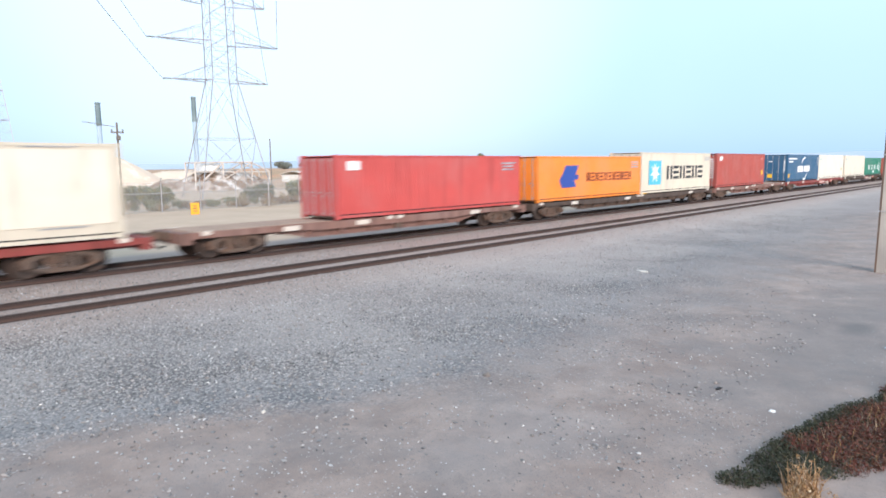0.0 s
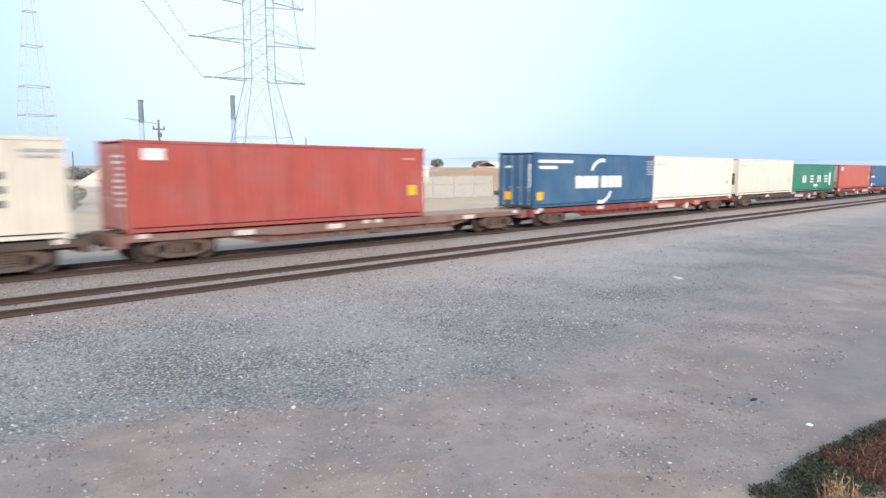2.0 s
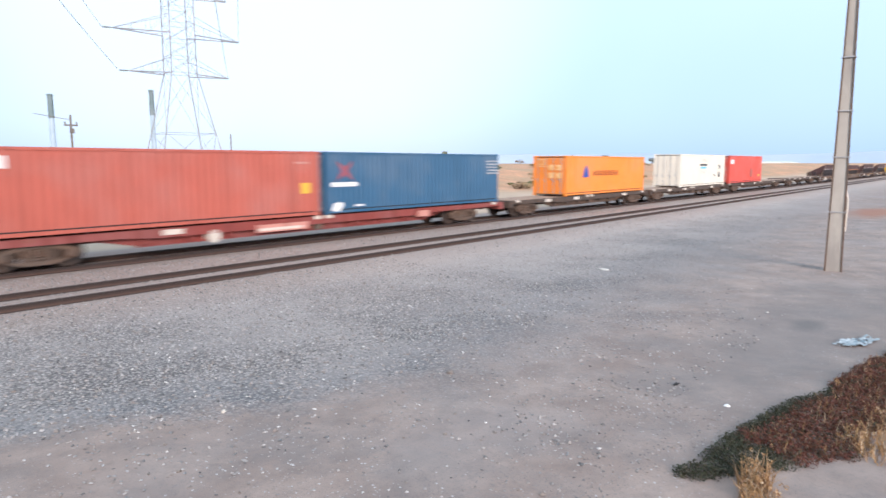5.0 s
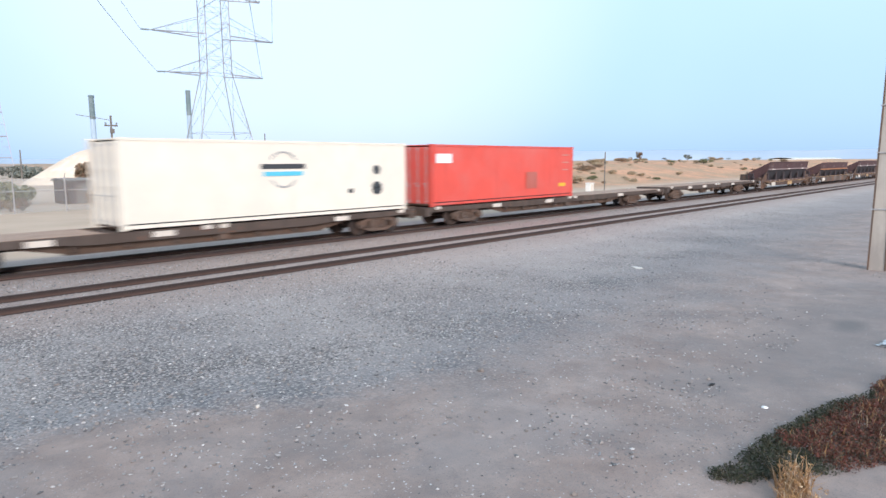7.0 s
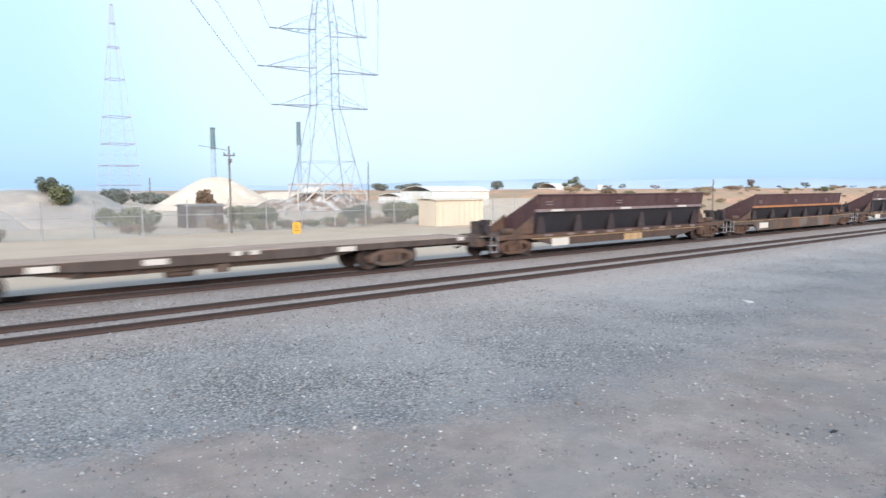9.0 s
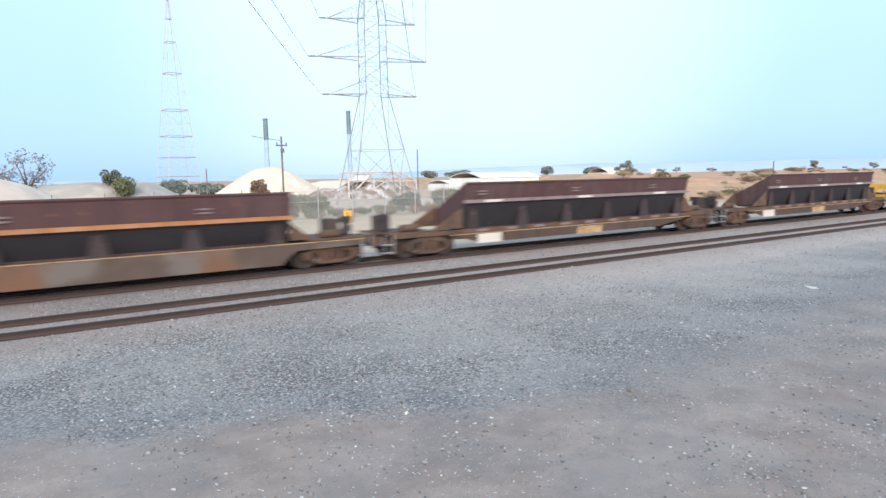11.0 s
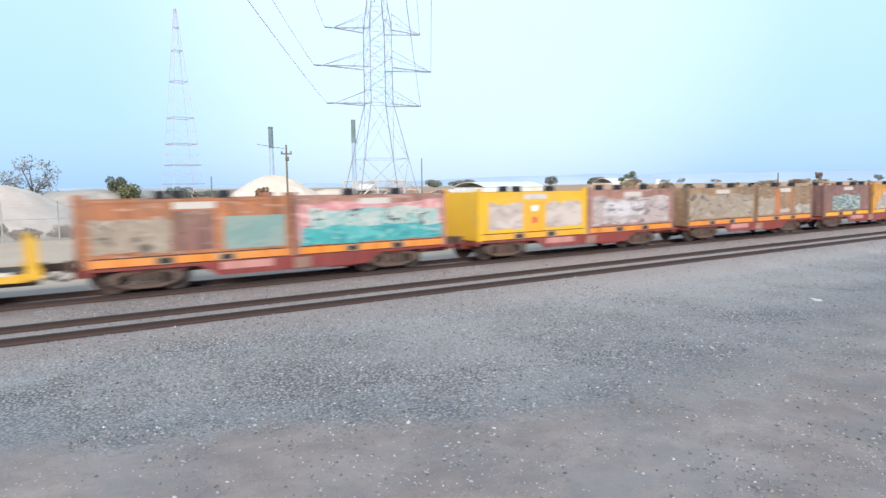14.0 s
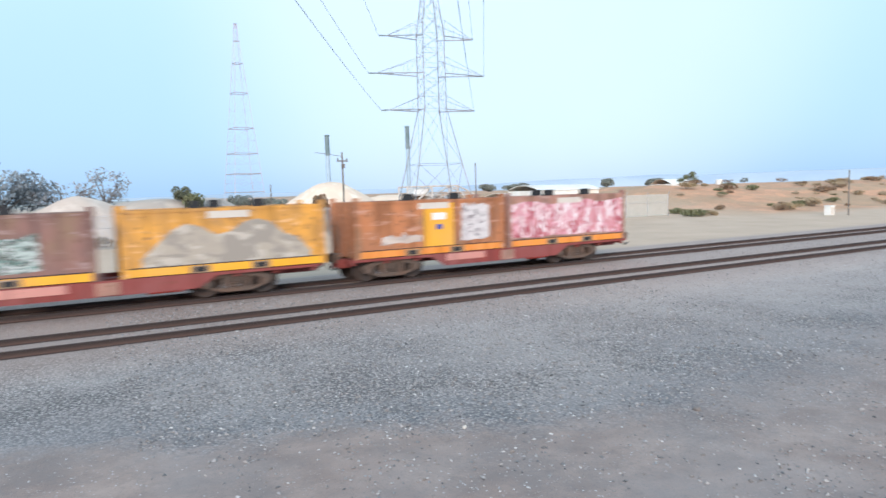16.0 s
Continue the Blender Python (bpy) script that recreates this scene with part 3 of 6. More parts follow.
def container(u, colour, label, tall=False, reefer=False, base=1.0, decor=None, machine=True):
    h = 2.896 if tall else 2.591
    mat = M[colour]
    c = thing("shipping_container", label, "shipping container", "containers on the train")
    for s in (-1, 1):
        if reefer:
            put("side_panel", stored(("side_panel", "r", h, s), mat, lambda bm: box(bm, 0.12, CL - 0.12, min(s * (CW - 0.02), s * (CW - 0.06)), max(s * (CW - 0.02), s * (CW - 0.06)), 0.2, h - 0.1)), c)
        else:
            put("side_panel", stored(("side_panel", h, s), mat, lambda bm: corrugated(bm, CL - 0.3, 0.2, h - 0.09, s * (CW - 0.008), s, x0=0.15)), c)
        put("bottom_rail", stored(("bottom_rail", s), mat, lambda bm: box(bm, 0.16, CL - 0.16, min(s * CW, s * (CW - 0.06)), max(s * CW, s * (CW - 0.06)), 0.045, 0.155)), c)
        # a black strip paints the rail lip's shadow into the groove
        put("rail_groove", stored(("rail_groove", s), M["black"], lambda bm: box(bm, 0.14, CL - 0.14, min(s * (CW - 0.045), s * (CW - 0.09)), max(s * (CW - 0.045), s * (CW - 0.09)), 0.15, 0.21)), c)
        put("top_rail", stored(("top_rail", h, s), mat, lambda bm: box(bm, 0.16, CL - 0.16, min(s * CW, s * (CW - 0.06)), max(s * CW, s * (CW - 0.06)), h - 0.1, h - 0.012)), c)
    put("roof", stored(("roof", h), mat, lambda bm: box(bm, 0.1, CL - 0.1, -CW + 0.03, CW - 0.03, h - 0.06, h - 0.02)), c)
    put("floor_frame", stored(("floor_frame",), M["steel"], lambda bm: box(bm, 0.1, CL - 0.1, -CW + 0.06, CW - 0.06, 0.04, 0.14)), c)
    for x in (0.0, CL - 0.14):
        for s in (-1, 1):
            put("corner_post", stored(("corner_post", h), mat, lambda bm: box(bm, 0, 0.14, -0.07, 0.07, 0.12, h - 0.12)), c, (x, s * (CW - 0.07), 0))
            for z in (0.0, h - 0.118):
                put("corner_casting", stored(("corner_casting",), mat, casting), c, (x - 0.01, s * (CW - 0.078), z))
    # the end that faces the line ahead: doors with lock rods, or a machine
    if reefer and machine:
        put("cooling_unit", stored(("cooling_unit", h), M["white"], lambda bm: cooling_unit(bm, h)), c)
        put("fan_grille", stored(("fan_grille",), M["black"], fan_grille), c, (0, 0, 0), "dark machinery opening of the cooling unit")
    else:
        for s in (-1, 1):
            d = put("door", stored(("door", h, s), mat, lambda bm: door(bm, h, s)), c)
            for yy in (0.3, 0.85):
                put("lock_rod", stored(("lock_rod", h), M["galv"], lambda bm: lock_rod(bm, h)), d, (0, s * yy, 0))
    put("end_panel", stored(("end_panel", h), mat, lambda bm: corrugated(bm, 2 * CW - 0.3, 0.1, h - 0.08, CL - 0.03, 1, "y", -CW + 0.15)), c)
    if decor:
        decor(c, h)
    return on_train(c, u, base)


def casting(bm):
    box(bm, 0, 0.178, -0.081, 0.081, 0, 0.118)


def door(bm, h, s):
    a, b = sorted((s * 0.015, s * (CW - 0.15)))
    box(bm, 0.03, 0.07, a, b, 0.13, h - 0.12)
    for z in np.linspace(0.3, h - 0.5, 5):
        box(bm, 0.015, 0.035, a + 0.08, b - 0.08, z, z + 0.2)


def lock_rod(bm, h):
    bar(bm, (0.0, 0, 0.12), (0.0, 0, h - 0.12), 0.02, 8)
    for z in (0.2, 0.9, h - 0.25):
        box(bm, -0.02, 0.03, -0.05, 0.05, z, z + 0.08)
    box(bm, -0.03, -0.01, -0.02, 0.24, 1.05, 1.09)


def cooling_unit(bm, h):
    box(bm, 0.03, 0.1, -CW + 0.15, CW - 0.15, 0.13, h - 0.12)
    box(bm, -0.02, 0.04, -0.95, 0.95, 0.2, 0.62)
    for s in (-1, 1):
        bar(bm, (-0.01, s * 0.45, h - 0.55), (0.05, s * 0.45, h - 0.55), 0.3, 18)


def fan_grille(bm):
    box(bm, 0.005, 0.028, -0.9, 0.9, 0.85, 1.75)
    box(bm, -0.05, 0.0, -0.7, -0.1, 0.9, 1.3)
    bar(bm, (-0.02, 0.4, 1.3), (0.02, 0.4, 1.3), 0.22, 16)


def panel_bar(c, name, mat, x0, x1, z0, z1, label=""):
    put(name, stored((name, round(x1 - x0, 3), round(z1 - z0, 3)), mat, lambda bm: box(bm, 0, x1 - x0, -0.004, 0.004, 0, z1 - z0)), c, (x0, -CW - 0.001, z0), label)


def panel_shape(c, name, mat, outline, label=""):
    bm = bmesh.new()
    prism(bm, outline, -CW - 0.005, -CW + 0.003)
    part(name, bm, mat, c, label)


def end_bar(c, name, mat, y0, y1, z0, z1):
    bm = bmesh.new()
    box(bm, -0.012, 0.012, y0, y1, z0, z1)
    part(name, bm, mat, c)


def marks(c, h, n=4, x=None, seed=0):
    """The small white number lines near the top corner, unreadable."""
    r = random.Random(seed)
    x = CL - 1.9 if x is None else x
    for i in range(n):
        panel_bar(c, "marking_bar", M["faded_mark"], x + r.uniform(0, 0.2), x + 0.9 + r.uniform(0, 0.4), h - 0.42 - i * 0.16, h - 0.34 - i * 0.16)


def plain(seed):
    def decor(c, h):
        marks(c, h, 3, CL - 1.6, seed)
        panel_bar(c, "badge", M["logo_white"], 0.55, 1.25, h - 0.62, h - 0.25)
    return decor


def letter_blocks(c, mat, x0, x1, z0, z1, n, gap=0.28, name="brand_block", solid=False):
    """A brand name as plain bars, in turn two upright and three level ones for each letter, or one solid block."""
    w = (x1 - x0) / n
    for i in range(n):
        a, b = x0 + i * w + w * gap / 2, x0 + (i + 1) * w - w * gap / 2
        t, u = (b - a) * 0.34, (z1 - z0) * 0.2
        if solid:
            panel_bar(c, name, mat, a, b, z0, z1)
        elif i % 2:
            for z in (z0, (z0 + z1 - u) / 2, z1 - u):
                panel_bar(c, name, mat, a, b, z, z + u)
        else:
            panel_bar(c, name, mat, a, a + t, z0, z1)
            panel_bar(c, name, mat, b - t, b, z0, z1)


def ring_piece(c, mat, cx, cz, r0, r1, a0, a1, name="arc_mark"):
    pts = [(cx + r1 * math.cos(radians(a)), cz + r1 * math.sin(radians(a))) for a in np.linspace(a0, a1, 12)]
    pts += [(cx + r0 * math.cos(radians(a)), cz + r0 * math.sin(radians(a))) for a in np.linspace(a1, a0, 12)]
    panel_shape(c, name, mat, pts)


def star_outline(cx, cz, ro, ri, n, turn=0.0, sx=1.0):
    return [(cx + sx * (ro if i % 2 == 0 else ri) * math.sin(turn + math.pi * i / n), cz + (ro if i % 2 == 0 else ri) * math.cos(turn + math.pi * i / n)) for i in range(2 * n)][::-1]


def decor_orange(c, h):
    panel_shape(c, "logo_mark", M["logo_blue"], [(2.4, 0.75), (3.95, 0.77), (3.7, 1.2), (4.2, 1.22), (4.2, 1.48), (3.9, 1.5), (4.2, 2.04), (2.75, 2.04), (2.6, 1.7), (2.12, 1.2)], "deep blue angular logo shape")
    letter_blocks(c, M["maroon_ink"], 5.1, 10.9, 1.08, 1.6, 11, 0.3)
    marks(c, h, 3, CL - 1.5, 11)


def decor_cream(c, h):
    panel_bar(c, "logo_square", M["sky_blue"], 1.15, 3.1, 0.6, 2.3, "pale blue square with a white star")
    bm = bmesh.new()
    prism(bm, star_outline(2.12, 1.45, 0.74, 0.34, 7), -CW - 0.009, -CW - 0.004)
    part("logo_star", bm, M["logo_white"], c)
    letter_blocks(c, M["ink"], 3.95, 10.75, 0.95, 1.92, 6, 0.2)
    panel_bar(c, "stain_strip", M["yellow"], 0.2, 0.9, 0.02, 0.06)
    marks(c, h, 2, CL - 1.2, 12)


def decor_navy(c, h):
    panel_bar(c, "marking_bar", M["logo_white"], 0.3, 3.3, 2.36, 2.52)
    panel_bar(c, "marking_bar", M["logo_white"], 0.35, 1.9, 2.04, 2.2)
    letter_blocks(c, M["logo_white"], 3.6, 5.9, 0.98, 1.66, 3, 0.1, solid=True)
    letter_blocks(c, M["logo_white"], 6.15, 8.4, 0.98, 1.66, 3, 0.1, solid=True)
    ring_piece(c, M["logo_white"], 6.2, 1.35, 1.1, 1.3, 75, 150)
    ring_piece(c, M["logo_white"], 6.2, 1.35, 1.1, 1.3, 255, 330)
    panel_bar(c, "yellow_label", M["yellow"], 0.2, 0.72, 0.42, 0.84)
    end_bar(c, "yellow_label", M["yellow"], 0.3, 0.8, 0.42, 0.84)
    end_bar(c, "marking_bar", M["logo_white"], -0.92, -0.8, 1.1, 2.3)
    end_bar(c, "marking_bar", M["logo_white"], 0.35, 0.75, 2.1, 2.2)
    marks(c, h, 6, CL - 0.95, 13)


def decor_green(c, h):
    letter_blocks(c, M["logo_white"], 2.0, 10.6, 0.82, 1.5, 4, 0.55)
    panel_bar(c, "marking_bar", M["logo_white"], 10.5, 10.98, 0.5, 1.78)
    panel_bar(c, "marking_bar", M["logo_white"], 5.8, 7.0, 0.42, 0.64)
    panel_bar(c, "marking_bar", M["logo_white"], 6.3, 6.7, 0.26, 0.32)


def decor_star(c, h):
    panel_shape(c, "logo_star", M["pink_star"], star_outline(1.05, 1.8, 0.62, 0.16, 4, math.pi / 4, 1.15), "faded red four-pointed star")
    panel_bar(c, "marking_bar", M["logo_white"], 0.3, 1.75, 1.14, 1.32)
    panel_shape(c, "logo_blob", M["logo_white"], [(0.3, 0.15), (0.7, 0.1), (0.95, 0.38), (0.8, 0.5), (0.45, 0.46)])
    panel_bar(c, "marking_bar", M["logo_white"], 1.6, 2.1, 0.28, 0.36)
    marks(c, h, 5, CL - 1.1, 14)


def decor_orange_small(c, h):
    panel_shape(c, "logo_mark", M["logo_blue"], [(2.3, 1.15), (3.1, 1.2), (3.0, 1.7), (2.7, 1.98), (2.4, 1.6)])
    letter_blocks(c, M["maroon_ink"], 3.7, 7.6, 1.28, 1.6, 10, 0.35)
    for z in (1.15, 1.65):
        for y in (-0.9, -0.35):
            end_bar(c, "white_label", M["worn_label"], y, y + 0.42, z, z + 0.36)
    for i in range(4):
        end_bar(c, "marking_bar", M["worn_label"], 0.3, 0.95, 2.3 - i * 0.14, 2.36 - i * 0.14)


def decor_white_round(c, h):
    ring_piece(c, M["galv"], 5.9, 1.83, 0.62, 0.68, 35, 145, "round_logo_arc")
    ring_piece(c, M["galv"], 5.9, 1.83, 0.62, 0.68, 215, 325, "round_logo_arc")
    panel_bar(c, "logo_bar", M["ink"], 4.95, 6.85, 1.86, 2.04)
    panel_bar(c, "logo_bar", M["sky_blue"], 5.05, 6.75, 1.6, 1.76)
    for z0, r in ((1.0, 0.28), (1.77, 0.2)):
        panel_shape(c, "round_label", M["ink"], [(10.5 + r * math.cos(radians(a)), z0 + r * math.sin(radians(a))) for a in range(0, 360, 24)])
    panel_bar(c, "round_label_bar", M["logo_white"], 10.2, 10.8, 0.98, 1.06)
    panel_bar(c, "marking_bar", M["ink"], 8.95, 9.2, 0.84, 1.02)


def decor_scarlet(c, h):
    panel_bar(c, "white_label", M["logo_white"], 0.3, 1.4, 2.02, 2.46, "white badge with a torn corner")
    panel_bar(c, "dark_patch", M["brick"], 7.45, 8.5, 0.6, 1.5, "darker repainted patch")
    panel_bar(c, "yellow_label", M["yellow"], 10.7, 11.4, 0.62, 0.82)
    for i in range(3):
        panel_bar(c, "marking_bar", M["pink_plate"], CL - 1.15, CL - 0.45, h - 0.5 - 0.42 * i, h - 0.44 - 0.42 * i)


def decor_brick(seed):
    def decor(c, h):
        panel_bar(c, "white_label", M["logo_white"], 0.55, 1.2, h - 0.62, h - 0.26)
        panel_bar(c, "yellow_label", M["yellow"], 11.3, 11.75, 0.92, 1.34)
        panel_bar(c, "marking_bar", M["pink_plate"], CL - 1.2, CL - 0.5, h - 0.5, h - 0.42)
        r = random.Random(seed)
        for i in range(9):
            end_bar(c, "marking_bar", M["logo_white"], -0.95, -0.95 + r.uniform(0.3, 0.7), 2.35 - i * 0.19, 2.43 - i * 0.19)
    return decor


def decor_reefer(c, h):
    panel_bar(c, "yellow_label", M["worn_label"], 11.1, 11.45, 0.95, 1.28)
    panel_bar(c, "door_seam", M["galv"], 0.14, CL - 0.14, 0.36, 0.375)
    panel_bar(c, "pale_logo", M["faded_teal"], 0.35, 1.5, h - 0.62, h - 0.42, "faint sea-green mark")
    panel_bar(c, "marking_bar", M["faded_mark"], CL - 1.5, CL - 0.9, h - 0.32, h - 0.29)


def decor_faint(c, h):
    panel_bar(c, "marking_bar", M["galv"], 9.6, 11.0, 2.76, 2.8)
    panel_bar(c, "marking_bar", M["galv"], 9.9, 11.2, 0.42, 0.46)
    panel_bar(c, "cleaner_patch", M["ivory"], 8.9, 11.9, 0.5, 2.7, "cleaner repainted patch")


# wagons and their loads, from the head of what is seen to the tail
BR, DK = M["wagon_red"], M["wagon_dark"]
container_wagon(-6.0, 14.9, BR, (2.2, 12.2))
container(-4.25, "old_cream", "dirty cream-white shipping container with faint marks", True, True, decor=decor_faint)
container_wagon(9.6, 19.4, M["wagon_faded"], (2.2, 17.2), planks=(0.6, 6.3))
container(16.15, "red", "faded red corrugated shipping container with a white badge", decor=plain(1))
container_wagon(29.4, 25.9, DK, (2.3, 23.6))
container(30.05, "orange", "bright orange shipping container with blue marks", decor=decor_orange)
container(42.4, "cream", "dirty cream shipping container with a blue star square", True, decor=decor_cream)
container_wagon(55.6, 19.9, M["wagon_faded"], (2.2, 17.7), planks=(13.0, 19.3))
container(56.15, "rust_red", "dull rust-red shipping container with white marks on its doors", True, decor=decor_brick(2))
container_wagon(75.6, 25.7, BR, (2.3, 22.5), extras=[("plate", 0.6), ("plate", 6.65), ("long", 14.6), ("drum", 17.6), ("box", 19.1)])
container(76.05, "blue", "navy blue shipping container with white blocks and arcs", True, decor=decor_navy)
container(88.35, "white", "plain white smooth-sided refrigerated container", True, True, decor=decor_reefer)
container_wagon(101.4, 26.0, DK, (2.4, 22.5), extras=[("plate", 0.6), ("plate", 6.65), ("long", 14.6), ("drum", 17.6), ("box", 19.1)])
container(101.75, "ivory", "plain ivory refrigerated container with a dark cooling unit", True, True, decor=decor_reefer)
container(114.1, "green", "green corrugated shipping container with white marks", decor=decor_green)
container_wagon(127.6, 26.0, BR, (2.5, 22.5), extras=[("plate", 0.64), ("plate", 6.54), ("drum", 8.07), ("long", 11.0), ("box", 19.15)])
container(128.2, "brick", "brick-red shipping container with rows of white marks", decor=decor_brick(3))
container(140.75, "blue", "navy blue shipping container with a pale red star", decor=decor_star)
container_wagon(154.0, 19.6, DK, (2.2, 17.4), planks=(0.6, 6.2))
container(160.5, "orange", "orange shipping container with white labels on its doors", decor=decor_orange_small)
container_wagon(173.9, 19.6, DK, (2.2, 17.4), planks=(0.6, 6.2))
container(180.6, "white", "white shipping container with grey round marks", True, True, decor=decor_white_round, machine=False)
container_wagon(193.9, 25.7, DK, (3.3, 21.0), planks=(13.4, 25.3))
container(194.48, "scarlet", "bright red shipping container with a white badge", True, decor=decor_scarlet)
container_wagon(219.9, 20.7, DK, (2.3, 16.3), deck=1.1, belly=0.6, planks=(0.5, 20.2))


# ---- side-tipping ballast wagons ----
M["tip"] = paint("dark_maroon_steel", (0.085, 0.039, 0.037), 0.6, 0.75)
# the lower wall leans inward; its shade is painted into this colour
M["tip_low"] = paint("shade_dark_steel", (0.024, 0.020, 0.023), 0.66, 0.8)
M["tip_rail"] = paint("pale_worn_top_rail", (0.24, 0.17, 0.16), 0.62, 0.7)
M["tip_orange"] = paint("rust_orange_rail", (0.42, 0.17, 0.06), 0.62, 0.7)
M["sill_brown"] = paint("ochre_brown_sill", (0.085, 0.050, 0.035), 0.6, 0.8)
M["sill_deep"] = material("patchy_grey_brown_sill", (0.095, 0.065, 0.048), 0.85, 0, [((0.15, 0.12, 0.10), 0.5, 0.52, 0.06), ((0.16, 0.08, 0.045), 0.7, 0.58, 0.06)], 0.2, 2)
M["tip_arm"] = paint("dull_dark_arm_steel", (0.046, 0.030, 0.030), 0.6, 0.8)
M["line"] = paint("faded_yellow_line", (0.50, 0.32, 0.15), 0.56, 0.7)


def quad_sheet(bm, pts, thick):
    """A flat sheet of some thickness."""
    n = (Vector(pts[1]) - Vector(pts[0])).cross(Vector(pts[2]) - Vector(pts[0])).normalized() * thick
    a = [bm.verts.new(p) for p in pts]
    b = [bm.verts.new(Vector(p) + n) for p in pts]
    bm.faces.new(a)
    bm.faces.new(b[::-1])
    for i in range(len(a)):
        j = (i + 1) % len(a)
        bm.faces.new((a[i], b[i], b[j], a[j]))


def tipping_wagon(u, length, bog, x0, x1, deep=False):
    w = thing("side_tipping_wagon", "rust-brown side-tipping wagon with a deep ochre sill" if deep else "dark maroon side-tipping wagon with a worn pale top rail", "rail wagon", "side-tipping wagons of the train")
    top = 2.66 if deep else 2.82
    rail = 1.8 if deep else 2.05
    body = M["tip"]
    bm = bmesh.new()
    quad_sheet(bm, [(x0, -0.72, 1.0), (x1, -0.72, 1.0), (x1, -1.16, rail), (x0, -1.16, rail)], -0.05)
    part("lower_side_wall", bm, M["tip_low"], w, "lower wall with shade put into its dark colour")
    bm = bmesh.new()
    quad_sheet(bm, [(x0, -1.2, rail + 0.1), (x1, -1.2, rail + 0.1), (x1, -1.3, top), (x0, -1.3, top)], -0.05)
    bar(bm, (x0, -1.3, top), (x1, -1.3, top), 0.05, 6)
    part("upper_side_wall", bm, body, w)
    bm = bmesh.new()
    box(bm, x0 - 0.05, x1 + 0.05, -1.29, -1.14, rail - 0.02, rail + 0.11)
    part("top_rail", bm, M["tip_orange"] if deep else M["tip_rail"], w, "worn rust-orange rail" if deep else "pale worn rail")
    bm = bmesh.new()
    quad_sheet(bm, [(x0, 0.85, 1.0), (x1, 0.85, 1.0), (x1, 1.22, 1.5), (x0, 1.22, 1.5)], 0.05)
    part("far_side_wall", bm, body, w)
    bm = bmesh.new()
    box(bm, x0, x1, -0.75, 0.88, 0.93, 1.0)
    part("tray_floor", bm, body, w)
    for x, d in ((x0, -0.06), (x1, 0.06)):
        bm = bmesh.new()
        pts = [(x, -0.72, 1.0), (x, -1.16, rail), (x, -1.3, top), (x, 1.22, 1.5), (x, 0.85, 1.0)]
        quad_sheet(bm, pts, abs(d))
        part("end_sheet", bm, body, w)
    for x, d in ((x0, -1), (x1, 1)):
        # sloping gussets that brace the ends of the tray
        for y in (-1.0, 0.9):
            bm = bmesh.new()
            reach = 1.5 if d < 0 else 0.8
            quad_sheet(bm, [(x + d * reach, y, 1.04), (x + d * 0.02, y, 1.04), (x + d * 0.02, y, rail - 0.15), (x + d * 0.3, y, rail - 0.35)], 0.06)
            part("end_gusset", bm, M["rusty_bogie"], w, "rust-brown sloping end brace")
    n = 5
    for i in range(n + 1):
        x = x0 + 0.5 + (x1 - x0 - 1.0) * i / n
        put("tipping_arm", stored(("tipping_arm", deep), M["tip_arm"], lambda bm: prism(bm, [(-0.34, 0.9), (0.34, 0.9), (0.12, rail - 0.1), (-0.12, rail - 0.1)], -1.06, -0.98)), w, (x, 0, 0))
        if i % 2 == 0:
            put("hinge_strap", stored(("hinge_strap", deep), M["tip_rail"], lambda bm: (box(bm, -0.22, 0.22, -1.315, -1.295, 0.0, 0.05), box(bm, -0.22, 0.22, -1.315, -1.295, 0.12, 0.17))), w, (x + 0.3, 0, rail + 0.3))
            if not deep:
                put("scraped_patch", stored(("scraped_patch",), M["plate"], lambda bm: box(bm, -0.45, 0.45, -1.294, -1.286, 0.0, 0.1)), w, (x + 0.9, 0, rail - 0.005), "scraped bright patch")
    # underframe
    a, b = bog
    for s in (-1, 1):
        bm = bmesh.new()
        y = s * 1.2
        if deep:
            prism(bm, [(0.4, 0.75), (a + 1.4, 0.7), (a + 2.0, 0.26), (b - 1.9, 0.26), (b - 1.4, 0.7), (length - 0.4, 0.75), (length - 0.4, 0.93), (0.4, 0.93)], y - 0.04, y + 0.04)
        else:
            prism(bm, [(a + 1.3, 0.70), (a + 2.4, 0.42), (b - 3.4, 0.42), (b - 1.3, 0.74), (b - 1.3, 0.78), (a + 1.3, 0.78)], y - 0.04, y + 0.04)
        part("side_sill", bm, M["sill_deep"] if deep else M["sill_brown"], w)
        bm = bmesh.new()
        z = 0.94 if deep else 0.79
        lo, hi = (0.4, length - 0.4) if deep else (a + 0.9, b - 0.9)
        box(bm, lo, hi, y - 0.07, y + 0.07, z - 0.004, z + 0.02)
        part("sill_flange", bm, M["line"], w, "worn yellowish sill edge")
    if not deep:
        # the rusty walkway beam over the sill, with worn brackets
        bm = bmesh.new()
        box(bm, 0.5, length - 0.5, -1.16, -1.06, 0.82, 0.99)
        part("walkway_beam", bm, M["rusty_bogie"], w, "rust-brown walkway beam")
        for i in range(9):
            put("bracket", stored(("bracket",), M["tip_rail"], lambda bm: box(bm, -0.28, 0.28, -1.19, -1.162, 0.87, 0.97)), w, (x0 + 0.9 + i * (x1 - x0 - 1.8) / 8, 0, 0), "bleached bracket plate")
    bm = bmesh.new()
    box(bm, 0.1, length - 0.1, -0.3, 0.3, 0.52, 0.86)
    for x in np.arange(0.6, length - 0.4, 1.4):
        box(bm, x - 0.06, x + 0.06, -1.16, 1.16, 0.62, 0.76)
    part("centre_sill", bm, M["steel"], w)
